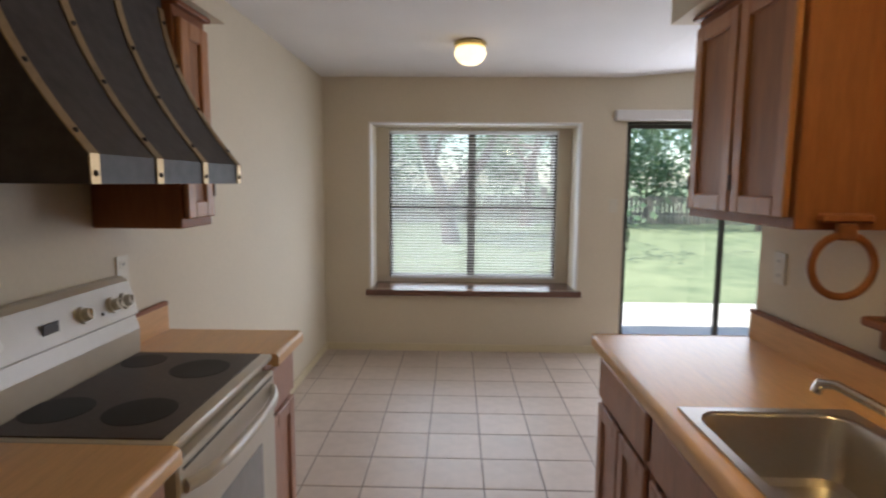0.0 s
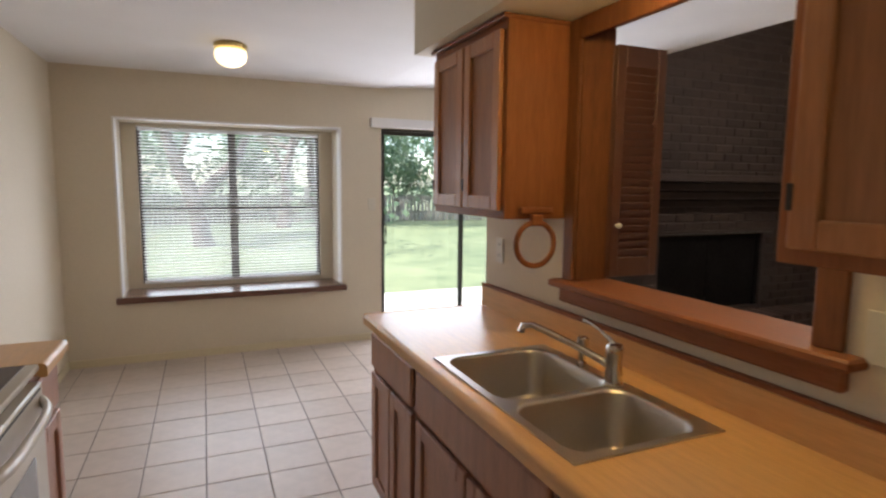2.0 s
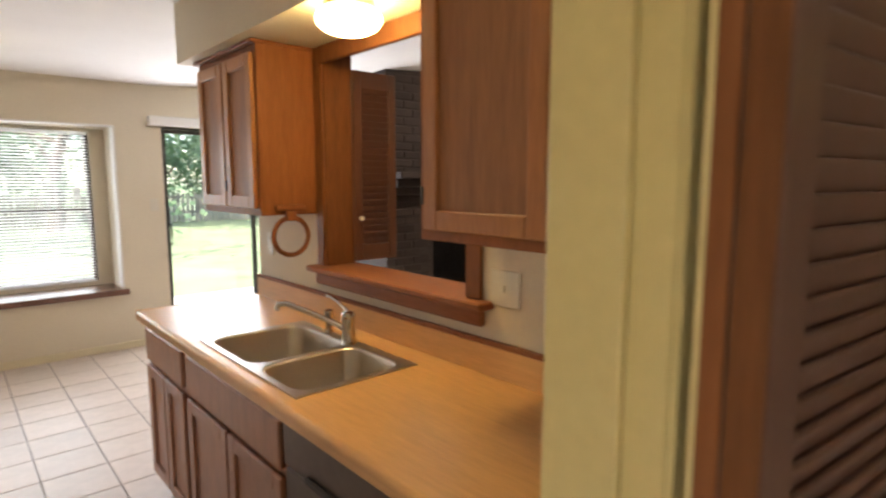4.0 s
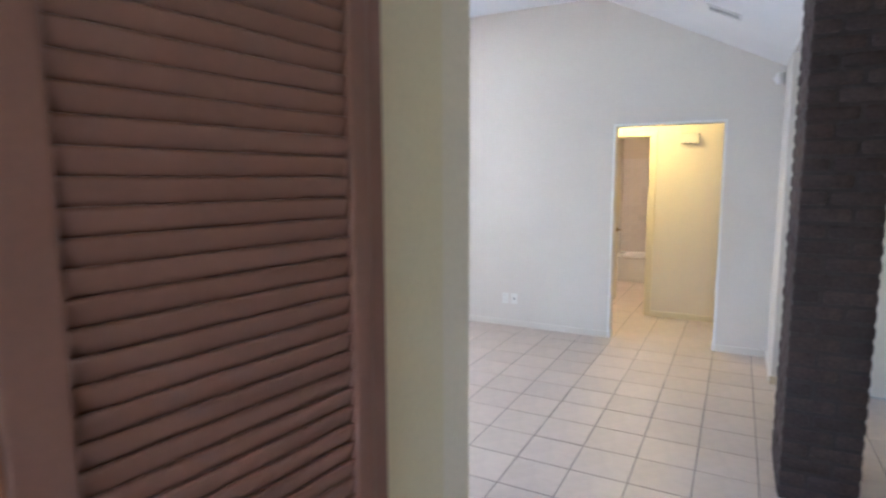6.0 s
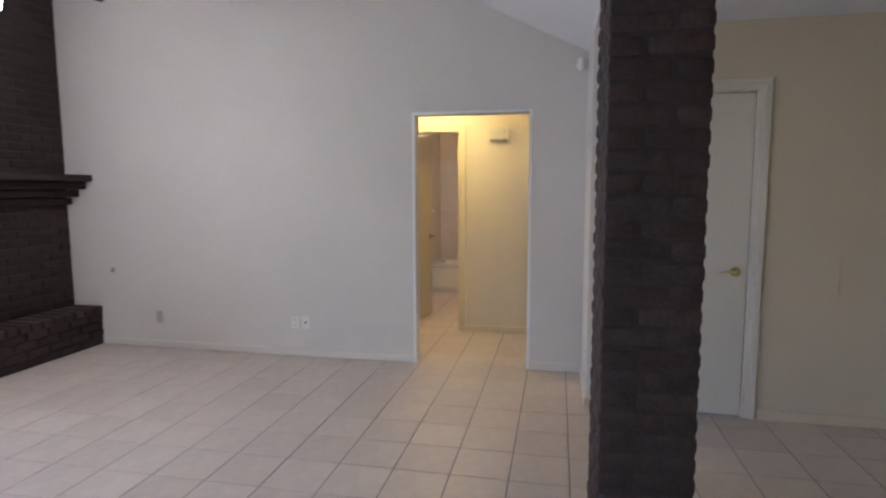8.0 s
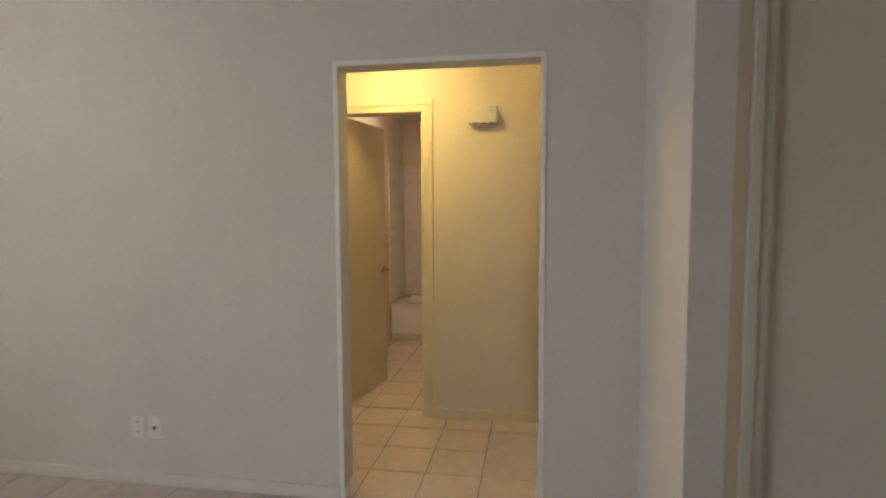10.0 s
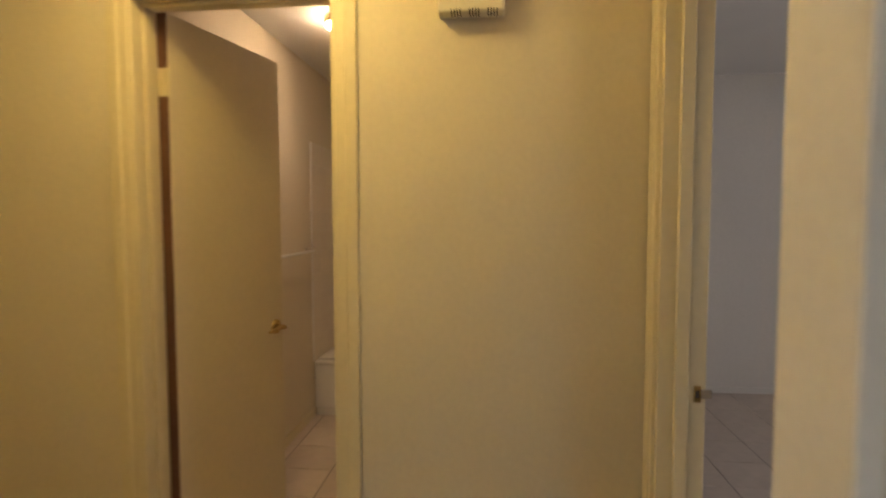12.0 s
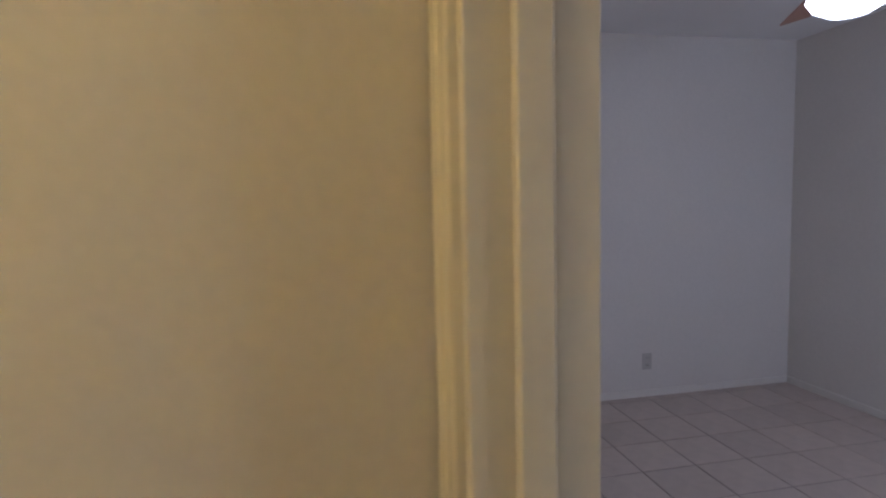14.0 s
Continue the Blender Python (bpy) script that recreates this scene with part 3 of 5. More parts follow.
def door_frame(name, y0, y1, top, label, stop_x):
    f = tagged(part(name, boxes([((XH2 - 0.004, y1 - 0.016, 0), (XH2 + 0.119, y1 + 0.0, top)), ((XH2 - 0.004, y0, 0), (XH2 + 0.119, y0 + 0.016, top)),
                                ((XH2 - 0.004, y0 + 0.016, top - 0.016), (XH2 + 0.119, y1 - 0.016, top))], 0.002), TRIM, None), label, "doorway", "", "structure")
    part("stop", boxes([((stop_x, y1 - 0.028, 0), (stop_x + 0.035, y1 - 0.016, top - 0.016)), ((stop_x, y0 + 0.016, 0), (stop_x + 0.035, y0 + 0.028, top - 0.016)),
                        ((stop_x, y0 + 0.028, top - 0.028), (stop_x + 0.035, y1 - 0.028, top - 0.016))], 0.003), TRIM, f)
    casing("casing", "y", XH2, y0 + 0.004, y1 - 0.004, top - 0.004, -1, TRIM, f, 0.066, 0.012)
    casing("casing", "y", XH2 + 0.115, y0 + 0.004, y1 - 0.004, top - 0.004, 1, TRIM, f, 0.066, 0.018)
    return f


door_frame("door_4", -1.003, -0.365, 2.065, "cream moulded frame of the bathroom doorway", XH2 + 0.045)
f = tagged(part("door_5", boxes([((BX1 - 0.016, BN0 - 0.004, 0), (BX1, BN1 + 0.004, 2.065)), ((BX0, BN0 - 0.004, 0), (BX0 + 0.016, BN1 + 0.004, 2.065)),
                                 ((BX0 + 0.016, BN0 - 0.004, 2.049), (BX1 - 0.016, BN1 + 0.004, 2.065))], 0.002), TRIM, None), "cream moulded frame of the bedroom doorway", "doorway", "", "structure")
SY = BN1 - 0.062
part("stop", boxes([((BX1 - 0.028, SY - 0.012, 0), (BX1 - 0.016, SY + 0.024, 2.049)), ((BX0 + 0.016, SY - 0.012, 0), (BX0 + 0.028, SY + 0.024, 2.049)),
                    ((BX0 + 0.028, SY - 0.012, 2.037), (BX1 - 0.028, SY + 0.024, 2.049))], 0.003), TRIM, f)
casing("casing", "x", BN1, BX0 + 0.004, BX1 - 0.004, 2.061, 1, TRIM, f, 0.062, 0.018, 0.88)
casing("casing", "x", BN0, BX0 + 0.004, BX1 - 0.004, 2.061, -1, TRIM, f, 0.062, 0.018)
sp = part("strike_plate", boxes([((BX1 - 0.0185, BN0 + 0.008, 0.905), (BX1 - 0.0155, BN0 + 0.026, 0.95))], 0.001), BRASS, f, "tarnished brass strike plate")
part("lip", boxes([((BX1 - 0.0185, BN0 - 0.020, 0.915), (BX1 - 0.0165, BN0 + 0.0078, 0.940))], 0.0008), CHROME, sp)
part("latch_hole", boxes([((BX1 - 0.0192, BN0 + 0.012, 0.917), (BX1 - 0.0184, BN0 + 0.022, 0.937))]), SLOT, sp)


def daylight_window(name, label, axis, face, a0, a1, z0, z1):
    """A plain two-sash window set out of view behind the walk."""
    w = tagged(new(name), label, "window", "", "structure")
    lo, hi = face - 0.07, face - 0.03
    mid = (a0 + a1) / 2
    part("window_frame", boxes([((lo, a0, z0), (hi, a0 + 0.04, z1)), ((lo, a1 - 0.04, z0), (hi, a1, z1)), ((lo, a0 + 0.04, z0), (hi, a1 - 0.04, z0 + 0.04)),
                                ((lo, a0 + 0.04, z1 - 0.04), (hi, a1 - 0.04, z1)), ((lo, mid - 0.025, z0 + 0.04), (hi, mid + 0.025, z1 - 0.04))], 0.003), DARKFRAME, w)
    for p, q in ((a0 + 0.04, mid - 0.025), (mid + 0.025, a1 - 0.04)):
        g = part("pane", boxes([((lo + 0.015, p, z0 + 0.04), (lo + 0.021, q, z1 - 0.04))]), GLASS, w)
        g.visible_shadow = False


# unseen window, added as an opening for the entry fill
daylight_window("unseen_window", "bronze framed window added out of view in the entry wall", "y", -1.78, -3.6, -1.9, 0.65, 2.05)
daylight_window("window_4", "bronze framed window in the bedroom wall", "y", XHALL, -4.7, -3.5, 0.85, 2.05)

# bathroom door leaf, open into the bathroom
BM = Matrix.Translation((7.628, -0.383, 0)) @ Matrix.Rotation(radians(-11.7), 4, "Z")
bd = thing("bathroom_door", "flat cream painted bathroom door standing open", "door", (7.618, -0.414, 0))
part("door_leaf", boxes([((-0.012, -0.035, 0.012), (0.604, 0.0, 2.05))], 0.002, BM), DOOR_PAINT, bd)
part("hinge_edge", boxes([((-0.017, -0.035, 0.014), (-0.0125, 0.0, 2.048))], 0, BM), LOUVER, bd, "dark bare wooden edge")
for z in (0.33, 1.785):
    bm = boxes([((-0.0195, -0.0345, z), (-0.0172, 0.0, z + 0.09))], 0.0005, BM)
    tube(bm, BM @ Vector((-0.016, -0.042, z)), BM @ Vector((-0.016, -0.042, z + 0.09)), 0.006, None, 10)
    part("hinge", bm, TRIM, bd)
kc = BM @ Vector((0.548, -0.036, 0.93))
kw = (BM.to_3x3() @ Vector((0, -1, 0)))
ks = (BM.to_3x3() @ Vector((-1, 0, 0)))
lever(bd, kc.x, kc.y, kc.z, kw, ks)
part("latch", boxes([((0.603, -0.024, 0.90), (0.6065, -0.010, 0.96)), ((0.6065, -0.022, 0.922), (0.616, -0.012, 0.938))], 0.001, BM), BRASS, bd)

# entry closet door
fd = tagged(part("door_6", boxes([((5.626, -3.17, 0), (5.754, -3.155, 2.065)), ((5.626, -2.425, 0), (5.754, -2.41, 2.065)), ((5.626, -3.155, 2.05), (5.754, -2.425, 2.065))], 0.002), CLOSET_PAINT, None),
            "white moulded frame of the entry closet door", "doorway", "", "structure")
casing("casing", "y", 5.63, -3.166, -2.414, 2.061, -1, CLOSET_PAINT, fd, 0.066, 0.018)
cd = thing("closet_door", "flat off-white closed closet door with brass lever", "door", (5.65, -2.79, 0))
part("door_leaf", boxes([((5.640, -3.151, 0.014), (5.676, -2.429, 2.045))], 0.002), CLOSET_PAINT, cd)
lever(cd, 5.639, -3.085, 0.945, (-1, 0, 0), (0, 1, 0))

# baseboards
def baseboard(lst, material=TRIM):
    return setting("baseboard", boxes(lst, 0.003), material, "painted wooden baseboard along the wall", "baseboard")


bh = 0.065
baseboard([((XEAST - 0.012, OPN + 0.023, 0), (XEAST, 2.29, bh)), ((XEAST - 0.012, -2.19, 0), (XEAST, OPS - 0.023, bh))], LIVING_TRIM)
baseboard([((5.63, -2.19, 0), (XEAST - 0.012, -2.178, bh))], LIVING_TRIM)
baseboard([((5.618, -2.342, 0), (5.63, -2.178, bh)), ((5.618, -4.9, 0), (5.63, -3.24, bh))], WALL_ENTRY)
baseboard([((XW, 1.43, 0), (XW + 0.012, YN, bh)), ((XW + 0.012, YN - 0.012, 0), (2.05, YN, bh))])
baseboard([((XH2 - 0.012, BN1 + 0.02, 0), (XH2, -1.074, bh)), ((XH2 - 0.012, -0.292, 0), (XH2, 1.0, bh))])
baseboard([((XH2 + 0.20, -0.212, 0), (9.598, -0.20, bh))])
baseboard([((10.378, -5.06, 0), (10.39, BN0, 0.05)), ((XHALL, -5.06, 0), (10.378, -5.048, 0.05))], LIVING_TRIM)
baseboard([((XEAST, OPS - 0.001, 0), (XHALL, OPS + 0.010, bh)), ((XEAST, OPN - 0.010, 0), (XHALL, OPN + 0.001, bh))], LIVING_TRIM)


# ---------------------------------------------------------------- kitchen
def cabinet_door(parent, x, y0, y1, z0, z1, out, wood, panel, fr=0.055, t=0.02):
    """Frame-and-panel door on a face at x, proud towards out."""
    lo, hi = sorted((x + out * 0.001, x + out * t))
    d = part("door", boxes([((lo, y0, z0), (hi, y0 + fr, z1)), ((lo, y1 - fr, z0), (hi, y1, z1)),
                            ((lo, y0 + fr, z0), (hi, y1 - fr, z0 + fr)), ((lo, y0 + fr, z1 - fr), (hi, y1 - fr, z1))], 0.004), wood, parent)
    lo2, hi2 = sorted((x + out * 0.001, x + out * (t * 0.4)))
    part("door_panel", boxes([((lo2, y0 + fr, z0 + fr), (hi2, y1 - fr, z1 - fr))]), panel, d)
    return d


def base_unit(label, x_face, x_back, y0, y1, out, drawers, doors, wood=OAK_LOW, high=0.872):
    c = thing("base_cabinet", label, "cabinet", ((x_face + x_back) / 2, (y0 + y1) / 2, 0), "kitchen base cabinets")
    lo, hi = sorted((x_face, x_back))
    part("body", boxes([((lo, y0 + 0.001, 0.10), (hi, y1 - 0.001, high))], 0.002), wood, c)
    if high < 0.8:
        part("face_rail", boxes([((lo, y0 + 0.001, high + 0.001), (lo + 0.012, y1 - 0.001, 0.872))], 0.002), wood, c)
    tl, th = sorted((x_face - out * 0.07, x_back))
    # recess shade painted in with the near-black slot colour
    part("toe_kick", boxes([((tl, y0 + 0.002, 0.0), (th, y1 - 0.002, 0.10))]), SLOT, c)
    for a, b in drawers:
        lo2, hi2 = sorted((x_face + out * 0.001, x_face + out * 0.02))
        part("drawer_front", boxes([((lo2, a, 0.69), (hi2, b, 0.845))], 0.006), wood, c)
    for a, b in doors:
        cabinet_door(c, x_face, a, b, 0.125, 0.665, out, wood, wood)
    return c


FX = 1.29
base_unit("brown stained oak base cabinet with drawer and two doors", FX, XE - 0.002, 0.80, 1.372, -1, [(0.825, 1.35)], [(0.825, 1.08), (1.095, 1.35)])
base_unit("brown stained oak sink cabinet with two doors", FX, XE - 0.002, -0.085, 0.80, -1, [(-0.06, 0.775)], [(-0.06, 0.35), (0.365, 0.775)], high=0.70)
base_unit("brown stained oak base cabinet beside the doorway", FX, XE - 0.002, YS0 + 0.002, -0.70, -1, [(-1.19, -0.725)], [(-1.19, -0.725)])
dw = thing("dishwasher", "dark brown built-in dishwasher under the counter", "dishwasher", (1.6, -0.39, 0))
part("body", boxes([((1.30, -0.698, 0.10), (XE - 0.004, -0.112, 0.87))], 0.003), SLOT, dw)
part("door_front", boxes([((1.272, -0.694, 0.12), (1.299, -0.091, 0.72))], 0.006), APPLIANCE, dw)
part("control_strip", boxes([((1.268, -0.694, 0.728), (1.299, -0.091, 0.862))], 0.006), APPLIANCE, dw)
part("handle", boxes([((1.254, -0.55, 0.735), (1.267, -0.24, 0.755))], 0.004), DARKFRAME, dw)

def rolled_edge(x_in, x_out, y0, y1):
    """Laminate nosing with a rolled upper corner, flush with the slab."""
    bm = bmesh.new()
    k = math.copysign(1, x_out - x_in)
    prof = [(x_in, 0.868), (x_out - 0.004 * k, 0.868), (x_out, 0.872)]
    prof += [(x_out - k * 0.018 * (1 - math.cos(a)), 0.896 + 0.018 * math.sin(a)) for a in np.linspace(0, math.pi / 2, 7)] + [(x_in, 0.914)]
    ends = [[bm.verts.new((x, y, z)) for x, z in prof] for y in (y0, y1)]
    for i in range(len(prof)):
        j = (i + 1) % len(prof)
        bm.faces.new((ends[0][i], ends[0][j], ends[1][j], ends[1][i]))
    bm.faces.new(ends[0])
    bm.faces.new(ends[1][::-1])
    bmesh.ops.recalc_face_normals(bm, faces=bm.faces)
    return bm


# counter with a sink cut-out
SX0, SX1, SY0, SY1, SM = 1.305, 1.752, -0.105, 0.69, 0.24
ct = tagged(new("countertop"), "orange butcher-block laminate counter with rolled front edge", "countertop")
for piece in (((1.275, SY1 - 0.012, 0.874), (XE - 0.022, 1.412, 0.914)), ((1.275, YS0 + 0.001, 0.874), (XE - 0.022, SY0 + 0.012, 0.914)),
            ((1.275, SY0 + 0.012, 0.874), (SX0 + 0.012, SY1 - 0.012, 0.914)), ((SX1 - 0.012, SY0 + 0.012, 0.874), (XE - 0.022, SY1 - 0.012, 0.914))):
    part("slab", boxes([piece]), LAMINATE, ct)
part("front_edge", rolled_edge(1.275, 1.25, YS0 + 0.001, 1.412), LAMINATE, ct)
part("backsplash", boxes([((XE - 0.022, YS0 + 0.001, 0.874), (XE - 0.001, 1.412, 1.012))], 0.003), LAMINATE, ct)
part("backsplash_trim", boxes([((XE - 0.024, YS0 + 0.001, 1.012), (XE - 0.001, 1.412, 1.028))], 0.003), OAK_Y, ct, "brown wooden bead")
part("edge_bead", boxes([((1.254, 1.412, 0.872), (XE - 0.022, 1.420, 0.916))], 0.003), LAMINATE, ct)


def basin(x0, x1, y0, y1, z0, z1, r):
    """Open-topped bowl with rounded corners and a soft floor edge."""
    bm = bmesh.new()
    rings = []
    for zz, inset in ((z1, 0.0), (z1 - 0.012, 0.008), (z0 + 0.035, 0.02), (z0 + 0.01, 0.03), (z0, 0.055)):
        ring = []
        for cx, cy, a0 in ((x1 - r, y1 - r, 0), (x0 + r, y1 - r, 90), (x0 + r, y0 + r, 180), (x1 - r, y0 + r, 270)):
            for k in range(7):
                a = radians(a0 + 15 * k)
                ring.append(bm.verts.new((cx + (r - inset * 0.8) * math.cos(a) - math.copysign(inset * 0.2, math.cos(a)), cy + (r - inset * 0.8) * math.sin(a) - math.copysign(inset * 0.2, math.sin(a)), zz)))
        rings.append(ring)
    n = len(rings[0])
    for p, q in zip(rings, rings[1:]):
        for k in range(n):
            bm.faces.new((p[(k + 1) % n], p[k], q[k], q[(k + 1) % n]))
    bm.faces.new(rings[-1])
    return bm


sk = thing("kitchen_sink", "double-bowl stainless steel sink set in the counter", "sink", (1.53, 0.29, 0.914))
zr = 0.9185


def sink_deck(bx0, bx1, by0, by1, r, x0, x1, y0, y1):
    """Flat steel deck from a bowl's rounded mouth out to a straight outer edge."""
    bm = bmesh.new()
    inner, outer, lip = [], [], []
    for cx, cy, a0, qx, qy in ((bx1 - r, by1 - r, 0, x1, y1), (bx0 + r, by1 - r, 90, x0, y1), (bx0 + r, by0 + r, 180, x0, y0), (bx1 - r, by0 + r, 270, x1, y0)):
        for k in range(7):
            a = radians(a0 + 15 * k)
            c, d = math.cos(a), math.sin(a)
            inner.append(bm.verts.new((cx + r * c, cy + r * d, zr)))
            w = max(abs(c), abs(d))
            ox, oy = cx + (qx - cx) * abs(c) / w, cy + (qy - cy) * abs(d) / w
            outer.append(bm.verts.new((ox, oy, zr)))
            lip.append(bm.verts.new((ox, oy, 0.9142)))
    n = len(inner)
    for p, q in ((inner, outer), (outer, lip)):
        for k in range(n):
            bm.faces.new((p[k], q[k], q[(k + 1) % n], p[(k + 1) % n]))
    return bm


BOWL_R, BX_0, BX_1 = 0.07, SX0 + 0.024, SX1 - 0.032
for a, b, e0, e1 in ((SY0 + 0.024, SM - 0.012, SY0, SM), (SM + 0.012, SY1 - 0.024, SM, SY1)):
    bw = part("bowl", basin(BX_0, BX_1, a, b, 0.745, zr, BOWL_R), STEEL, sk, "", True)
    part("rim", sink_deck(BX_0, BX_1, a, b, BOWL_R, SX0, SX1, e0, e1), STEEL, bw)
    so = bw.modifiers.new("thick", "SOLIDIFY")
    so.thickness, so.offset = 0.0015, 1
    part("drain", lathe([(0.042, 0.0), (0.042, 0.004), (0.03, 0.005), (0.028, 0.002), (0.004, 0.002)], (1.50, (a + b) / 2, 0.7455), 24), CHROME, sk, "", True)
fc = thing("faucet", "chrome single-lever kitchen faucet with low spout", "faucet", (1.715, 0.27, zr))
part("base_plate", lathe([(0.03, 0.0), (0.03, 0.006), (0.025, 0.012), (0.01, 0.012)], (1.708, 0.252, zr), 24), CHROME, fc, "", True)
part("body", lathe([(0.026, 0.0), (0.026, 0.03), (0.023, 0.05), (0.024, 0.075), (0.026, 0.082), (0.026, 0.105), (0.022, 0.115), (0.006, 0.118)], (1.708, 0.252, zr + 0.008), 24), CHROME, fc, "", True)
part("spout", pipe([(1.702, 0.265, zr + 0.055), (1.685, 0.30, zr + 0.070), (1.655, 0.365, zr + 0.092), (1.61, 0.44, zr + 0.118), (1.575, 0.495, zr + 0.136), (1.558, 0.522, zr + 0.130), (1.553, 0.53, zr + 0.108)],
                   [0.013, 0.012, 0.011, 0.011, 0.011, 0.012, 0.012]), CHROME, fc, "", True)
part("lever", pipe([(1.708, 0.252, zr + 0.12), (1.706, 0.272, zr + 0.134), (1.702, 0.315, zr + 0.152), (1.698, 0.36, zr + 0.166), (1.696, 0.385, zr + 0.167)], [0.009, 0.007, 0.005, 0.005, 0.007]), CHROME, fc, "", True)
part("sprayer", lathe([(0.016, 0.0), (0.015, 0.012), (0.010, 0.016), (0.011, 0.055), (0.019, 0.065), (0.019, 0.095), (0.012, 0.10), (0.004, 0.101)], (1.728, 0.43, zr), 18), CHROME, fc, "chrome side sprayer", True)


def wall_cabinet(label, x_face, x_back, y0, y1, z0, z1, out, doors):
    c = thing("wall_cabinet", label, "cabinet", ((x_face + x_back) / 2, (y0 + y1) / 2, z0), "kitchen wall cabinets")
    lo, hi = sorted((x_face, x_back))
    part("body", boxes([((lo, y0, z0), (hi, y1, z1))], 0.003), OAK, c)
    a, b = sorted((x_face + out * 0.012, x_back))
    part("top_trim", boxes([((a - (0.012 if out < 0 else 0), y0 - 0.006, z1 - 0.018), (b + (0.012 if out > 0 else 0), y1 + 0.006, z1 - 0.0005))], 0.004), OAK_Y, c)
    for p, q in doors:
        d = cabinet_door(c, x_face, p, q, z0 + 0.03, z1 - 0.05, out, OAK_DOOR, PANEL)
        part("hinge", boxes([((x_face + out * 0.022 - 0.002, q - 0.008, z0 + 0.10), (x_face + out * 0.022 + 0.002, q + 0.004, z0 + 0.15))], 0.001), DARKFRAME, d)
    return c


wall_cabinet("orange stained oak wall cabinet with two panelled doors", 1.605, XE - 0.001, 0.752, 1.42, 1.385, 2.113, -1, [(0.775, 1.075), (1.09, 1.395)])
wall_cabinet("orange stained oak wall cabinet beside the pass-through", 1.605, XE - 0.001, YS0 + 0.002, -0.304, 1.368, 2.113, -1, [(-0.755, -0.335), (-1.19, -0.77)])
wall_cabinet("dark stained oak wall cabinet beside the range hood", -0.165, XW + 0.001, 1.015, 1.235, 1.35, 2.058, 1, [(1.03, 1.22)])

# towel ring under the wall cabinet
tr = thing("towel_ring", "turned wooden towel ring hanging beside the cabinet", "towel ring", (1.73, 0.735, 1.30))
part("bracket", boxes([((1.66, 0.728, 1.405), (1.80, 0.751, 1.43)), ((1.705, 0.722, 1.36), (1.755, 0.750, 1.405))], 0.006), OAK_Y, tr)
bm = bmesh.new()
R, r = 0.082, 0.0105
ring = [[bm.verts.new((1.73 + (R + r * math.cos(v)) * math.cos(u), 0.736 + r * math.sin(v), 1.292 + (R + r * math.cos(v)) * math.sin(u))) for v in np.linspace(0, 2 * math.pi, 12, endpoint=False)] for u in np.linspace(0, 2 * math.pi, 40, endpoint=False)]
for i in range(40):
    for j in range(12):
        bm.faces.new((ring[i][j], ring[(i + 1) % 40][j], ring[(i + 1) % 40][(j + 1) % 12], ring[i][(j + 1) % 12]))
bmesh.ops.recalc_face_normals(bm, faces=bm.faces)
part("ring", bm, OAK, tr, "", True)

# pass-through: stained casing, sill and folded louvered shutters
pt = tagged(new("window_2"), "orange stained wooden frame of the kitchen pass-through", "pass-through", "", "structure")
PY0, PY1, PZ0, PZ1 = -0.23, 0.70, 1.15, 2.108
part("casing", boxes([((XE - 0.016, PY1 - 0.012, PZ0 + 0.002), (XE - 0.001, PY1 + 0.051, 2.113)), ((XE - 0.016, PY0 - 0.06, PZ0 + 0.002), (XE - 0.001, PY0 + 0.012, 2.113)),
                      ((XE - 0.016, PY0 + 0.012, 2.036), (XE - 0.001, PY1 - 0.012, 2.113))], 0.004), OAK_DARK, pt)
part("jamb", boxes([((XE - 0.001, PY1 - 0.018, PZ0 + 0.002), (XL + 0.004, PY1 - 0.001, PZ1 - 0.002)), ((XE - 0.001, PY0 + 0.001, PZ0 + 0.002), (XL + 0.004, PY0 + 0.018, PZ1 - 0.002)),
                    ((XE - 0.001, PY0 + 0.018, PZ1 - 0.018), (XL + 0.004, PY1 - 0.018, PZ1 - 0.002))], 0.002), OAK_DARK, pt)
part("sill", boxes([((XE - 0.065, PY0 - 0.105, PZ0 - 0.025), (XL + 0.03, PY1 + 0.075, PZ0 + 0.0015))], 0.006), OAK_Y, pt)
part("apron", boxes([((XE - 0.030, PY0 - 0.075, PZ0 - 0.085), (XE - 0.001, PY1 + 0.05, PZ0 - 0.026))], 0.008), OAK_Y, pt)


def shutter(hinge, heading, width, label):
    m = Matrix.Translation(hinge) @ Matrix.Rotation(radians(heading), 4, "Z")
    s = thing("shutter", label, "shutter", hinge, "pass-through shutters")
    h = 0.865
    for a, b in ((0, 0.042), (width - 0.042, width)):
        part("stile", boxes([((a, -0.011, 0), (b, 0.011, h))], 0.003, m), SHUTTER, s)
    for a, b in ((0, 0.075), (h - 0.075, h)):
        part("rail", boxes([((0.0425, -0.010, a), (width - 0.0425, 0.010, b))], 0.002, m), SHUTTER, s)
    me = mesh_of("slat", boxes([((0.043, -0.018, -0.0028), (width - 0.043, 0.018, 0.0028))], 0.0014), SHUTTER)
    for k in range(24):
        o = new("slat", me)
        o.parent = s
        o.matrix_parent_inverse = s.matrix_basis.inverted()
        o.matrix_basis = m @ Matrix.Translation((0, 0, 0.092 + k * 0.0298)) @ Matrix.Rotation(radians(-62), 4, "X")
    return s, m


s, m = shutter((2.012, 0.665, PZ0 + 0.012), 0, 0.235, "dark brown louvered shutter folded open at the pass-through")
bm = bmesh.new()
tube(bm, m @ Vector((0.02, -0.011, 0.2)), m @ Vector((0.02, -0.026, 0.2)), 0.004, None, 10)
bmesh.ops.create_uvsphere(bm, u_segments=12, v_segments=8, radius=0.011, matrix=Matrix.Translation(m @ Vector((0.02, -0.032, 0.2))))
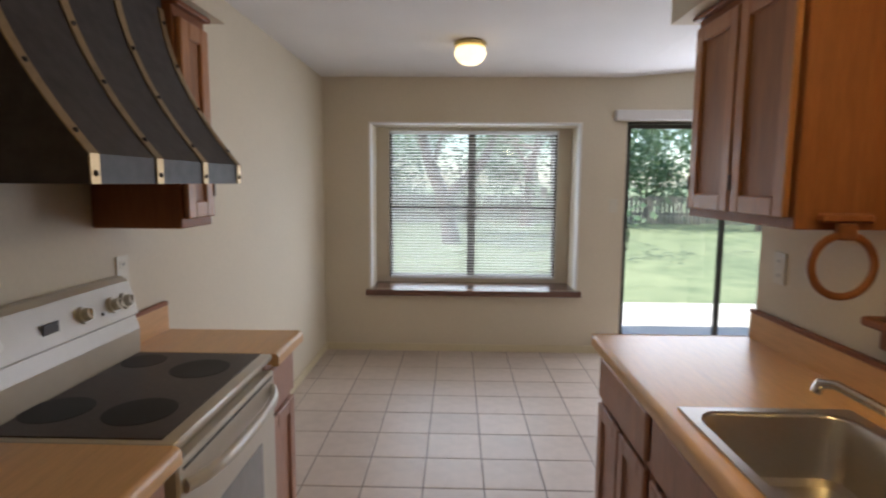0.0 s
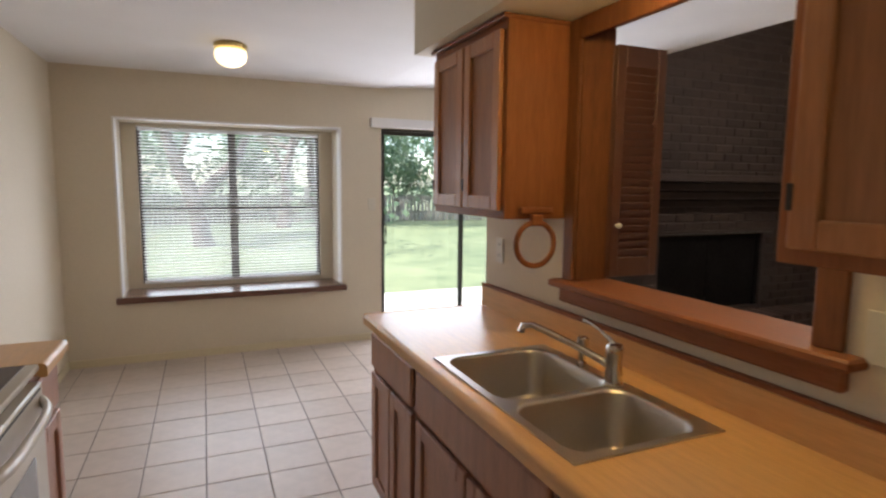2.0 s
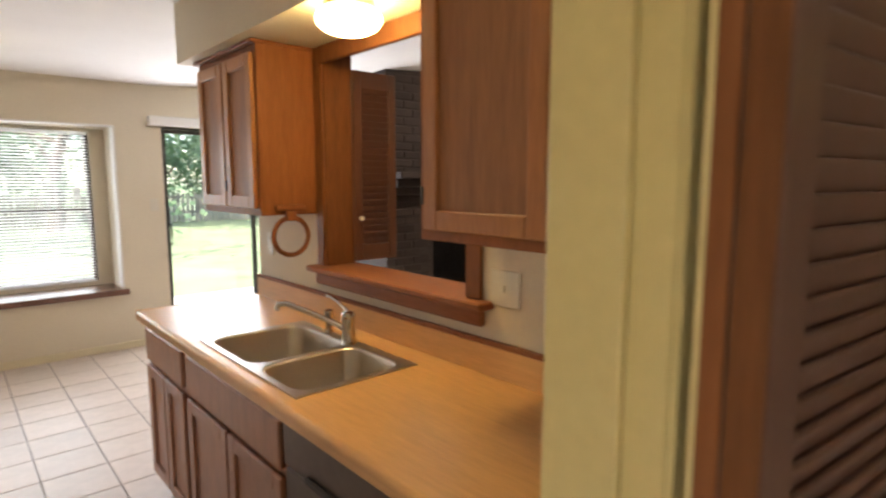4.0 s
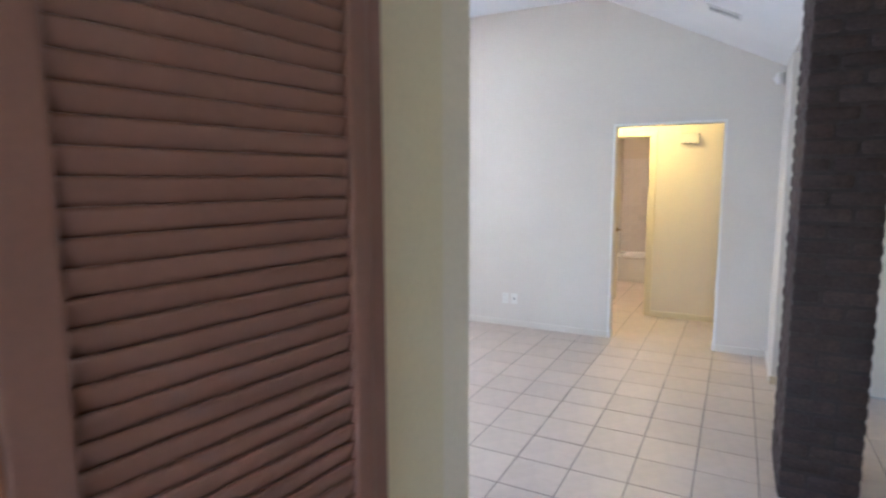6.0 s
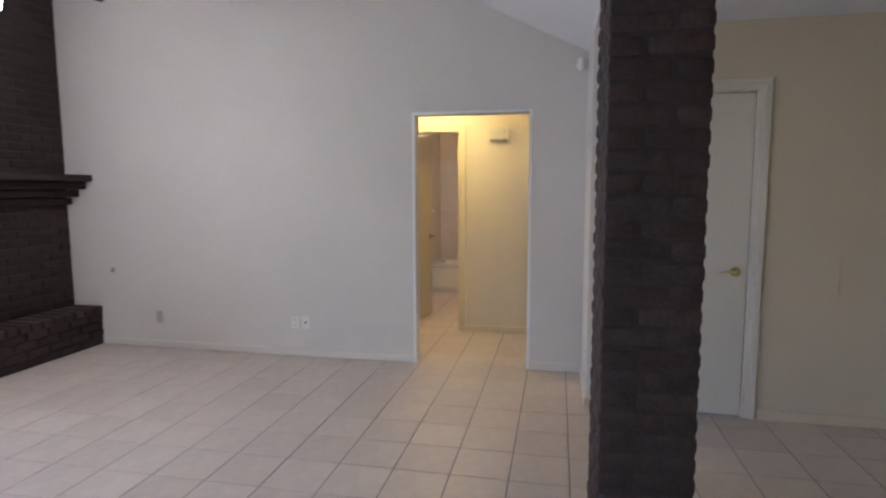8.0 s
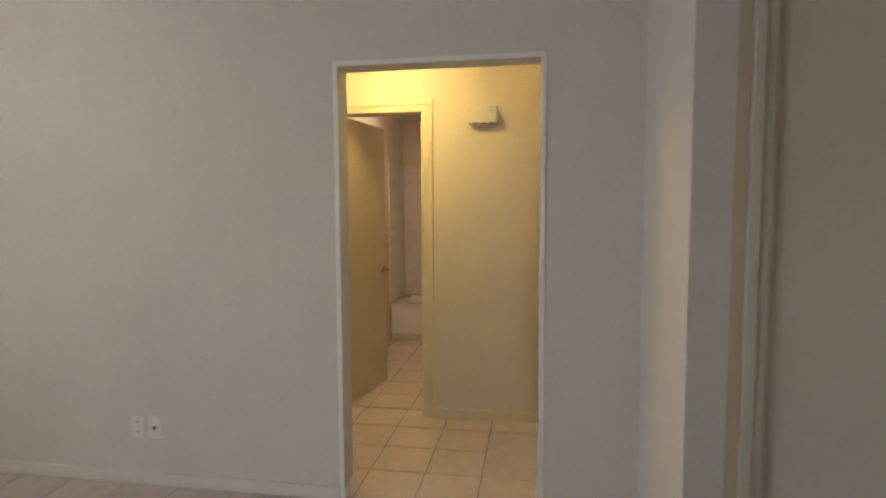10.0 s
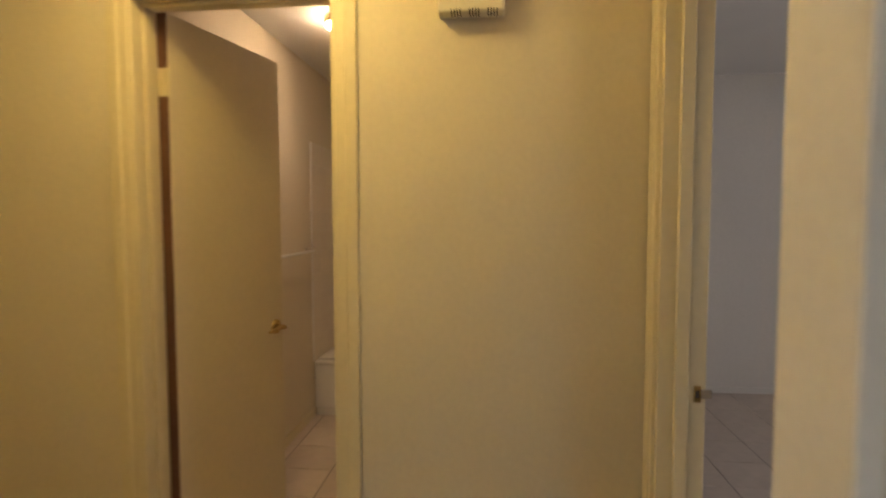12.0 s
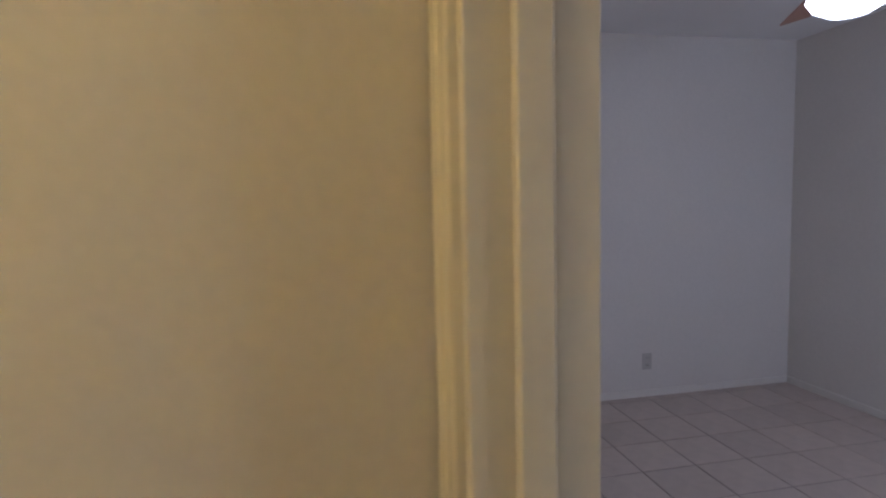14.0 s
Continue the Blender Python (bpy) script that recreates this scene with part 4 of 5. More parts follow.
part("knob", bm, PLATE_W, s, "small white porcelain knob", True)
shutter((2.012, 0.69, PZ0 + 0.012), 2, 0.235, "dark brown louvered shutter folded open at the pass-through")
shutter((2.012, -0.19, PZ0 + 0.012), -2, 0.235, "dark brown louvered shutter folded open at the pass-through")
shutter((2.012, -0.215, PZ0 + 0.012), -4, 0.235, "dark brown louvered shutter folded open at the pass-through")

# range
RY0, RY1, RX = 0.432, 1.106, 0.085
rg = thing("range", "almond electric range with a black glass cooktop", "range", (-0.15, 0.77, 0))
part("body", boxes([((XW + 0.03, RY0 + 0.002, 0.05), (RX - 0.035, RY1 - 0.002, 0.893))], 0.004), ENAMEL, rg)
# near-black base paints the shade under the range
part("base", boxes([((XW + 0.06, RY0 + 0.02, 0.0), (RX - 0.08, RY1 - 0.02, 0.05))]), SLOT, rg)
part("cooktop_rim", boxes([((XW + 0.03, RY0 + 0.001, 0.893), (RX, RY1 - 0.001, 0.916))], 0.007, None, 2), ENAMEL, rg, "", True)
top = part("cooktop", boxes([((XW + 0.085, RY0 + 0.018, 0.9161), (RX - 0.035, RY1 - 0.018, 0.9195))], 0.001), GLASSTOP, rg, "black ceramic glass cooktop")
for cx, cy, rr in ((-0.085, 0.93, 0.088), (-0.30, 0.995, 0.068), (-0.085, 0.60, 0.088), (-0.30, 0.60, 0.085)):
    part("burner", lathe([(rr, 0), (rr, 0.0007), (rr - 0.004, 0.0009), (0.002, 0.0009)], (cx, cy, 0.9195), 40), BURNER, top)
bm = bmesh.new()
prof = [(-0.452, 0.916), (-0.375, 0.916), (-0.372, 1.0), (-0.385, 1.045), (-0.372, 1.055), (-0.405, 1.165), (-0.425, 1.18), (-0.452, 1.18)]
ends = [[bm.verts.new((x, y, z)) for x, z in prof] for y in (RY0 + 0.002, RY1 - 0.002)]
for k in range(len(prof)):
    bm.faces.new((ends[0][k], ends[0][(k + 1) % len(prof)], ends[1][(k + 1) % len(prof)], ends[1][k]))
bm.faces.new(ends[0][::-1])
bm.faces.new(ends[1])
bmesh.ops.recalc_face_normals(bm, faces=bm.faces)
bg = part("control_panel", bm, ENAMEL, rg)


def on_panel(h):
    return -0.372 - (h - 1.055) * 0.3


for y in (0.505, 0.845, 0.985, 1.05):
    z = 1.105
    x = on_panel(z)
    bm = bmesh.new()
    tube(bm, (x - 0.002, y, z), (x + 0.008, y, z + 0.0024), 0.027, 0.026, 20)
    tube(bm, (x + 0.008, y, z + 0.0024), (x + 0.026, y, z + 0.008), 0.019, 0.017, 20)
    box(bm, (x + 0.024, y - 0.003, z - 0.008), (x + 0.031, y + 0.003, z + 0.022), 0.001)
    part("knob", bm, PLATE, bg, "", True)
part("clock_display", boxes([((on_panel(1.1) + 0.0005, 0.675, 1.088), (on_panel(1.1) + 0.006, 0.735, 1.118))], 0.001), SLOT, bg, "dark green clock display")
for y in (0.925, 1.012):
    part("indicator_light", boxes([((on_panel(1.09), y - 0.004, 1.086), (on_panel(1.09) + 0.006, y + 0.004, 1.094))], 0.001), SLOT, bg)
od = part("oven_door", boxes([((RX - 0.034, RY0 + 0.006, 0.23), (RX + 0.004, RY1 - 0.006, 0.86))], 0.006), ENAMEL, rg)
part("oven_window", boxes([((RX + 0.003, RY0 + 0.14, 0.36), (RX + 0.0065, RY1 - 0.14, 0.66))], 0.001), OVENGLASS, od, "grey glass oven window")
part("vent_slot", boxes([((RX + 0.0035, RY0 + 0.03, 0.838), (RX + 0.0052, RY1 - 0.03, 0.846))]), SLOT, od)
ys = np.linspace(RY0 + 0.03, RY1 - 0.03, 11)
bm = pipe([(RX + 0.008 + 0.044 * (1 - abs(2 * i / 10 - 1) ** 4), y, 0.80) for i, y in enumerate(ys)], 0.0135, 14)
for v in bm.verts:
    v.co.z = 0.80 + (v.co.z - 0.80) * 1.35
part("handle", bm, ENAMEL, od, "broad cream moulded handle", True)
part("drawer", boxes([((RX - 0.034, RY0 + 0.006, 0.06), (RX + 0.002, RY1 - 0.006, 0.22))], 0.006), ENAMEL, rg)


def left_counter(y0, y1, label, splash):
    c = tagged(new("countertop"), label, "countertop")
    part("slab", boxes([((XW + 0.022, y0, 0.874), (0.08, y1, 0.914))]), LAMINATE, c)
    part("front_edge", rolled_edge(0.08, 0.105, y0, y1), LAMINATE, c)
    part("backsplash", boxes([((XW + 0.001, y0, 0.874), (XW + 0.022, splash, 1.012))], 0.003), LAMINATE, c)
    part("backsplash_trim", boxes([((XW + 0.001, y0, 1.012), (XW + 0.024, splash, 1.028))], 0.003), OAK_Y, c, "brown wooden bead")


left_counter(1.108, 1.412, "narrow orange laminate counter beside the range", 1.412)
left_counter(YS0 + 0.001, 0.430, "orange laminate counter along the kitchen wall", 0.430)
base_unit("narrow brown oak base cabinet beside the range", 0.055, XW + 0.002, 1.110, 1.39, 1, [(1.125, 1.375)], [(1.125, 1.375)])
base_unit("brown stained oak base cabinet under the counter", 0.055, XW + 0.002, -0.35, 0.428, 1, [(-0.33, 0.41)], [(-0.33, 0.03), (0.05, 0.41)])
base_unit("brown stained oak base cabinet under the counter", 0.055, XW + 0.002, YS0 + 0.002, -0.352, 1, [(-1.19, -0.37)], [(-1.19, -0.79), (-0.77, -0.37)])

# range hood: flared black canopy with riveted straps
HY0, HY1 = 0.285, 1.0
prof = [(0.034, 1.495), (0.034, 1.552)]
for k in range(1, 13):
    u = k / 12
    prof.append((0.034 - 0.222 * (1 - (1 - u) ** 1.9), 1.552 + 0.508 * u))
hd = thing("range_hood", "black flared metal range hood with brass straps", "range hood", (-0.2, 0.64, 1.495))
bm = bmesh.new()
loops = []
for y in (HY0, HY1):
    loops.append([bm.verts.new((x, y, z)) for x, z in prof + [(XW + 0.001, 2.06), (XW + 0.001, 1.495)]])
n = len(loops[0])
for k in range(n - 1):
    bm.faces.new((loops[0][k], loops[0][k + 1], loops[1][k + 1], loops[1][k]))
bm.faces.new((loops[0][n - 1], loops[0][0], loops[1][0], loops[1][n - 1]))
bm.faces.new(loops[0][::-1])
bm.faces.new(loops[1])
bmesh.ops.recalc_face_normals(bm, faces=bm.faces)
part("canopy", bm, BLACKMETAL, hd, "", False)
for y in (HY0 + 0.012, HY0 + 0.012 + 0.2303, HY0 + 0.012 + 0.4606, HY1 - 0.012):
    bm = bmesh.new()
    va = [[bm.verts.new((x + dx, y + dy, z + 0.002 * dx)) for x, z in prof[:-1]] for dx, dy in ((0.0005, -0.014), (0.004, -0.014), (0.004, 0.014), (0.0005, 0.014))]
    for p, q in zip(va, va[1:] + va[:1]):
        for k in range(len(p) - 1):
            bm.faces.new((p[k], p[k + 1], q[k + 1], q[k]))
    bm.faces.new([v[0] for v in va])
    bm.faces.new([v[-1] for v in va][::-1])
    bmesh.ops.recalc_face_normals(bm, faces=bm.faces)
    st = part("strap", bm, STRAP, hd)
    for k in (0, 2, 5, 8, 11):
        x, z = prof[k]
        bm = bmesh.new()
        bmesh.ops.create_uvsphere(bm, u_segments=8, v_segments=6, radius=0.006, matrix=Matrix.Translation((x + 0.004, y, z + (0.02 if k == 0 else 0))))
        part("rivet", bm, DARKFRAME, st)


# ---------------------------------------------------------------- plates and small wall fittings
def plate(name, label, category, at, normal, w=0.072, h=0.115, material=PLATE, kind="outlet"):
    n = Vector(normal)
    side = Vector((0, 0, 1)).cross(n)
    m = Matrix.Translation(at) @ Matrix((( side.x, 0, n.x, 0), (side.y, 0, n.y, 0), (side.z, 1, n.z, 0), (0, 0, 0, 1)))
    t = thing(name, label, category, at)
    p = part("cover_plate", boxes([((-w / 2, -h / 2, 0.0005), (w / 2, h / 2, 0.006))], 0.002, m), material, t)
    if kind == "outlet":
        for s in (-0.026, 0.026):
            part("socket", boxes([((-0.017, s - 0.014, 0.006), (0.017, s + 0.014, 0.0075))], 0.001, m), material, t)
            for dx in (-0.006, 0.006):
                part("slot", boxes([((dx - 0.0015, s - 0.004, 0.0076), (dx + 0.0015, s + 0.006, 0.0082))], 0, m), SLOT, t)
    elif kind == "switch":
        part("toggle", boxes([((-0.005, -0.011, 0.006), (0.005, 0.011, 0.016))], 0.002, m), material, t)
    elif kind == "jack":
        part("socket", boxes([((-0.009, -0.009, 0.006), (0.009, 0.009, 0.009))], 0.002, m), SLOT, t)
    return t


plate("light_switch", "cream light switch plate beside the sliding door", "switch", (2.07, YN, 1.316), (0, -1, 0), kind="switch")
plate("wall_outlet", "cream outlet plate on the kitchen wall under the cabinet", "outlet", (XE, 1.268, 1.205), (-1, 0, 0))
plate("light_switch", "cream double switch plate beside the pass-through", "switch", (XE, -0.385, 1.20), (-1, 0, 0), w=0.118, kind="switch")
plate("wall_outlet", "cream outlet plate behind the range", "outlet", (XW, 1.155, 1.185), (1, 0, 0))
plate("wall_outlet", "white outlet plate low on the living room wall", "outlet", (XEAST, 0.285, 0.30), (-1, 0, 0), material=PLATE_W)
plate("cable_plate", "white cable plate beside the outlet", "outlet", (XEAST, 0.185, 0.30), (-1, 0, 0), material=PLATE_W, kind="jack")
plate("wall_outlet", "grey outlet plate low on the living room wall", "outlet", (XEAST, 1.66, 0.29), (-1, 0, 0), material=PLATE_GREY)
plate("gas_valve_plate", "small round gas key plate beside the fireplace", "plate", (XEAST, 2.14, 0.72), (-1, 0, 0), w=0.05, h=0.05, kind="jack", material=PLATE_GREY)
plate("wall_outlet", "grey outlet plate low on the bedroom wall", "outlet", (10.39, -3.91, 0.25), (-1, 0, 0), material=PLATE_GREY)
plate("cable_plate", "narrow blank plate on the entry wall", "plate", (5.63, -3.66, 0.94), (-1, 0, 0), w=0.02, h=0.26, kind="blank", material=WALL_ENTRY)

ch = thing("door_chime", "cream plastic door chime box high on the hall wall", "door chime", (XH2, -1.395, 2.0))
part("cover", boxes([((XH2 - 0.058, -1.486, 1.953), (XH2 - 0.001, -1.304, 2.066))], 0.006, None, 2), PLATE, ch)
for y in (-1.455, -1.405, -1.355):
    for k in range(4):
        part("sound_slot", boxes([((XH2 - 0.0586, y - 0.012 + k * 0.008, 1.9525), (XH2 - 0.02, y - 0.0085 + k * 0.008, 1.9615))]), SLOT, ch)
badge = part("badge", boxes([((XH2 - 0.0592, -1.476, 2.027), (XH2 - 0.0578, -1.440, 2.056))], 0.0004), PLATE_GREY, ch)
for y0, y1 in ((-1.473, -1.466), (-1.463, -1.453), (-1.450, -1.443)):
    part("emblem_bar", boxes([((XH2 - 0.0602, y0, 2.031), (XH2 - 0.0591, y1, 2.052))], 0.0003), PLATE, badge)
sn = thing("alarm_sensor", "small white corner alarm sensor under the ceiling", "sensor", (6.32, -2.15, 2.40))
SMX = Matrix.Translation((6.315, -2.145, 2.40)) @ Matrix.Rotation(radians(135), 4, "Z")
part("housing", boxes([((-0.03, -0.022, -0.045), (0.03, 0.025, 0.045))], 0.008, SMX, 2), PLATE_W, sn, "", True)
part("lens", boxes([((-0.022, 0.0255, -0.035), (0.022, 0.031, 0.0))], 0.004, SMX), TRIM_WHITE, sn)
part("bracket", boxes([((-0.012, -0.06, -0.012), (0.012, -0.022, 0.012))], 0.002, SMX), PLATE_W, sn)


# ---------------------------------------------------------------- lamps
def globe_lamp(name, label, at, r, h, glass, base_r, material=BRASS, ribs=0):
    """A squat glass shade under a metal pan fixed to the ceiling."""
    t = thing(name, label, "ceiling light", at)
    part("pan", lathe([(base_r * 0.9, 0.0), (base_r, -0.012), (base_r, -0.03), (base_r * 0.86, -0.04)], at, 32), material, t, "brass lamp pan", True)
    prof = [(base_r * 0.8, -0.036)] + [(r * math.cos(a) if a < 1.5 else 0.004, -0.04 - h * 0.3 - h * 0.7 * math.sin(a)) for a in np.linspace(-0.35, math.pi / 2, 9)]
    bm = lathe(prof, at, 6 * ribs if ribs else 32)
    for v in bm.verts if ribs else ():
        k = 1 + 0.035 * math.cos(ribs * math.atan2(v.co.y - at[1], v.co.x - at[0]))
        v.co.x, v.co.y = at[0] + (v.co.x - at[0]) * k, at[1] + (v.co.y - at[1]) * k
    part("shade", bm, glass, t, "frosted glass shade", True)
    return t


globe_lamp("nook_ceiling_light", "brass and ribbed glass flush ceiling light, lit", (0.79, 2.94, CK), 0.098, 0.11, GLOBE_NOOK, 0.105, BRASS, 22)
globe_lamp("sink_ceiling_light", "brass and white glass flush light above the sink, lit", (1.63, 0.085, 2.115), 0.108, 0.075, GLOBE_SINK, 0.085)
globe_lamp("hall_ceiling_light", "brass and white glass hall ceiling light, lit", (6.98, -0.82, 2.42), 0.13, 0.10, GLOBE_HALL, 0.11)
globe_lamp("bath_ceiling_light", "white glass bathroom ceiling light, lit", (8.74, -0.665, 2.42), 0.075, 0.03, GLOBE_BATH, 0.08)

fy = thing("entry_ceiling_light", "bronze semi-flush entry light with an amber glass bowl, lit", "ceiling light", (4.15, -3.17, CF))
part("canopy", lathe([(0.07, 0.0), (0.075, -0.02), (0.03, -0.045), (0.012, -0.05)], (4.15, -3.17, CF), 24), DARKFRAME, fy, "", True)
part("stem", lathe([(0.011, -0.04), (0.011, -0.20)], (4.15, -3.17, CF), 12), DARKFRAME, fy)
part("bowl_ring", lathe([(0.150, -0.150), (0.185, -0.165), (0.194, -0.19), (0.190, -0.225), (0.168, -0.236)], (4.15, -3.17, CF), 36), DARKFRAME, fy, "dark bronze rim", True)
part("bowl", lathe([(0.166, -0.23), (0.158, -0.255), (0.128, -0.29), (0.08, -0.312), (0.03, -0.322), (0.006, -0.323)], (4.15, -3.17, CF), 36), GLOBE_FOYER, fy, "amber alabaster glass bowl", True)
part("finial", lathe([(0.018, -0.32), (0.022, -0.33), (0.008, -0.345), (0.012, -0.355), (0.004, -0.37)], (4.15, -3.17, CF), 16), DARKFRAME, fy, "", True)


def ceiling_fan(label, at, top, blades, turn, wood, metal, light, pitch=11, reach=0.66):
    """A fan at rest; at is the hub's middle, top the ceiling above it."""
    x, y, z = at
    t = thing("ceiling_fan", label, "ceiling fan", (x, y, top))
    part("canopy", lathe([(0.065, top - z), (0.07, top - z - 0.03), (0.03, top - z - 0.06), (0.014, top - z - 0.065)], at, 24), metal, t, "", True)
    part("downrod", lathe([(0.012, top - z - 0.05), (0.012, 0.06)], at, 12), metal, t)
    part("motor", lathe([(0.05, 0.075), (0.105, 0.055), (0.115, 0.02), (0.115, -0.02), (0.09, -0.045), (0.05, -0.055)], at, 32), metal, t, "", True)
    for k in range(blades):
        m = Matrix.Translation(at) @ Matrix.Rotation(radians(turn + 360 * k / blades), 4, "Z") @ Matrix.Rotation(radians(pitch), 4, "X")
        b = part("blade", boxes([((0.20, -0.068, -0.004), (reach, 0.068, 0.004))], 0.004, m), wood, t)
        part("blade_iron", boxes([((0.08, -0.018, -0.012), (0.25, 0.018, -0.005))], 0.003, m), metal, b)
    light(t)
    return t


FANC = (4.46, 1.17, 2.72)


def fan_lamps(t):
    x, y, z = FANC
    part("light_kit", lathe([(0.05, -0.05), (0.055, -0.09), (0.035, -0.14), (0.02, -0.15)], FANC, 20), DARKFRAME, t, "", True)
    for k in range(3):
        a = radians(20 + 120 * k)
        cx, cy = x + 0.085 * math.cos(a), y + 0.085 * math.sin(a)
        part("lamp_shade", lathe([(0.022, -0.115), (0.044, -0.135), (0.071, -0.185), (0.075, -0.215), (0.054, -0.238), (0.009, -0.245)], (cx, cy, z), 24), GLOBE_FAN, t, "frosted glass tulip shade", True)


ceiling_fan("dark wooden ceiling fan with three lit shades", FANC, vault(FANC[0], FANC[1]) + 0.01, 5, -20, FANWOOD, DARKFRAME, fan_lamps, -15, 0.72)
BEDC = (8.77, -3.75, 2.24)


def bed_lamp(t):
    part("lamp_shade", lathe([(0.07, -0.055), (0.13, -0.075), (0.142, -0.105), (0.12, -0.14), (0.07, -0.168), (0.01, -0.176)], BEDC, 32), GLOBE_BED, t, "white glass bowl shade", True)
    part("pull_chain", pipe([(BEDC[0] - 0.10, BEDC[1] + 0.10, 2.19), (BEDC[0] - 0.12, BEDC[1] + 0.12, 2.13), (BEDC[0] - 0.13, BEDC[1] + 0.13, 2.06)], 0.0015, 5), BRASS, t)


ceiling_fan("wooden ceiling fan with white glass bowl light, lit", BEDC, 2.47, 4, 62, OAK_LOW, BRASS, bed_lamp, -13)

# ceiling register on the vaulted ceiling
VX, VY = 5.285, -1.737
vt = thing("ceiling_vent", "white slotted air register on the sloped ceiling", "air vent", (VX, VY, vault(VX, VY)))
VM = Matrix.Translation((VX, VY, vault(VX, VY))) @ Matrix.Rotation(math.atan(0.5), 4, "X") @ Matrix.Rotation(radians(90), 4, "Z") @ Matrix.Diagonal((0.72, 0.8, 1, 1))
part("frame", boxes([((-0.17, -0.10, -0.012), (0.17, -0.075, -0.001)), ((-0.17, 0.075, -0.012), (0.17, 0.10, -0.001)), ((-0.17, -0.075, -0.012), (-0.145, 0.075, -0.001)), ((0.145, -0.075, -0.012), (0.17, 0.075, -0.001))], 0.002, VM), TRIM_WHITE, vt)
part("backing", boxes([((-0.145, -0.075, -0.004), (0.145, 0.075, -0.0015))], 0, VM), SLOT, vt)
for k in range(5):
    y = -0.06 + k * 0.028
    part("slat", boxes([((-0.145, y, -0.006), (0.145, y + 0.004, -0.004))], 0, VM), TRIM_WHITE, vt)


# ---------------------------------------------------------------- brickwork
BL, BH, BJ = 0.200, 0.065, 0.011


def brick_mesh(name, length, depth, material):
    bm = boxes([((-length / 2, -depth / 2, -BH / 2), (length / 2, depth / 2, BH / 2))], 0.016, None, 2)
    return mesh_of(name, bm, material, True)


bricks = {}


def lay(parent, x, y, z, length, depth, turn):
    """One rounded brick, its length along x before the turn."""
    key = (round(length, 3), round(depth, 3))
    if key not in bricks:
        bricks[key] = brick_mesh("brick", length, depth, BRICK)
    o = new("brick", bricks[key])
    o.parent = parent
    o.matrix_parent_inverse = parent.matrix_basis.inverted()
    o.matrix_basis = Matrix.Translation((x + random.uniform(-0.002, 0.002), y + random.uniform(-0.002, 0.002), z)) @ Matrix.Rotation(radians(turn + random.uniform(-0.7, 0.7)), 4, "Z")
    return o


# free-standing column between living room and entry
CX0, CX1, CY0, CY1 = 3.86, 4.40, -2.475, -2.14
col = thing("brick_column", "dark painted brick column with rounded bricks", "column", ((CX0 + CX1) / 2, (CY0 + CY1) / 2, 0))
part("core", boxes([((CX0 + 0.007, CY0 + 0.007, 0), (CX1 - 0.007, CY1 - 0.007, 2.56))]), MORTAR, col)
course = 0
z = BH / 2 + 0.004
while z < 2.60:
    odd = course % 2
    half = (CY1 - CY0) / 2
    if odd:
        lay(col, CX0 + 0.05, CY0 + 0.105, z, 0.21, 0.10, 90)
        lay(col, CX0 + 0.05, CY1 - 0.057, z, 0.114, 0.10, 90)
        xs = [(CX0 + 0.106, CX0 + 0.32), (CX0 + 0.332, CX1)]
    else:
        lay(col, CX0 + 0.05, CY0 + 0.057, z, 0.114, 0.10, 90)
        lay(col, CX0 + 0.05, CY1 - 0.105, z, 0.21, 0.10, 90)
        xs = [(CX0 + 0.106, CX0 + 0.20), (CX0 + 0.212, CX0 + 0.42), (CX0 + 0.432, CX1)]
    for a, b in xs:
        for yy in (CY1 - 0.05, CY0 + 0.05):
            lay(col, (a + b) / 2, yy, z, round(b - a, 3), 0.10, 0)
    lay(col, CX1 - 0.045, (CY0 + CY1) / 2, z, round(CY1 - CY0 - 0.225, 3), 0.09, 90)
    z += BH + BJ
    course += 1


def brick_face(bm, x0, x1, z0, z1, y, skip=None, depth=0.03, top=None):
    """Bricks of one face looking towards -y, joined into one bmesh."""
    n = 0
    z = z0
    while z + BH <= z1 + 0.001:
        x = x0 - (0.106 if n % 2 else 0.0)
        while x < x1:
            a, b = max(x, x0), min(x + BL, x1)
            zz = z + BH
            ok = b - a > 0.03 and not (skip and a < skip[1] and b > skip[0] and z < skip[3] and zz > skip[2]) and (top is None or zz < top(b) + 0.05)
            if ok:
                j = random.uniform(-0.003, 0.003)
                cube(bm, (a, y - j, z), (b, y + depth, zz))
            x += BL + BJ
        z += BH + BJ
        n += 1


def cube(bm, a, b):
    """A light block with its front edges eased."""
    (x0, y0, z0), (x1, y1, z1) = a, b
    e = 0.006
    f = [bm.verts.new(c) for c in ((x0 + e, y0, z0 + e), (x1 - e, y0, z0 + e), (x1 - e, y0, z1 - e), (x0 + e, y0, z1 - e))]
    k = [bm.verts.new(c) for c in ((x0, y0 + e, z0), (x1, y0 + e, z0), (x1, y0 + e, z1), (x0, y0 + e, z1))]
    r = [bm.verts.new(c) for c in ((x0, y1, z0), (x1, y1, z0), (x1, y1, z1), (x0, y1, z1))]
    bm.faces.new(f)
    for p, q in ((f, k), (k, r)):
        for i in range(4):
            bm.faces.new((q[i], q[(i + 1) % 4], p[(i + 1) % 4], p[i]))


# fireplace
fp = thing("fireplace", "dark painted brick fireplace with stepped mantel and raised hearth", "fireplace", (4.98, 2.9, 0))
FXL, FXR, FY = 3.60, XEAST - 0.003, 2.59
FB = (4.17, 5.45, 0.40, 1.10)
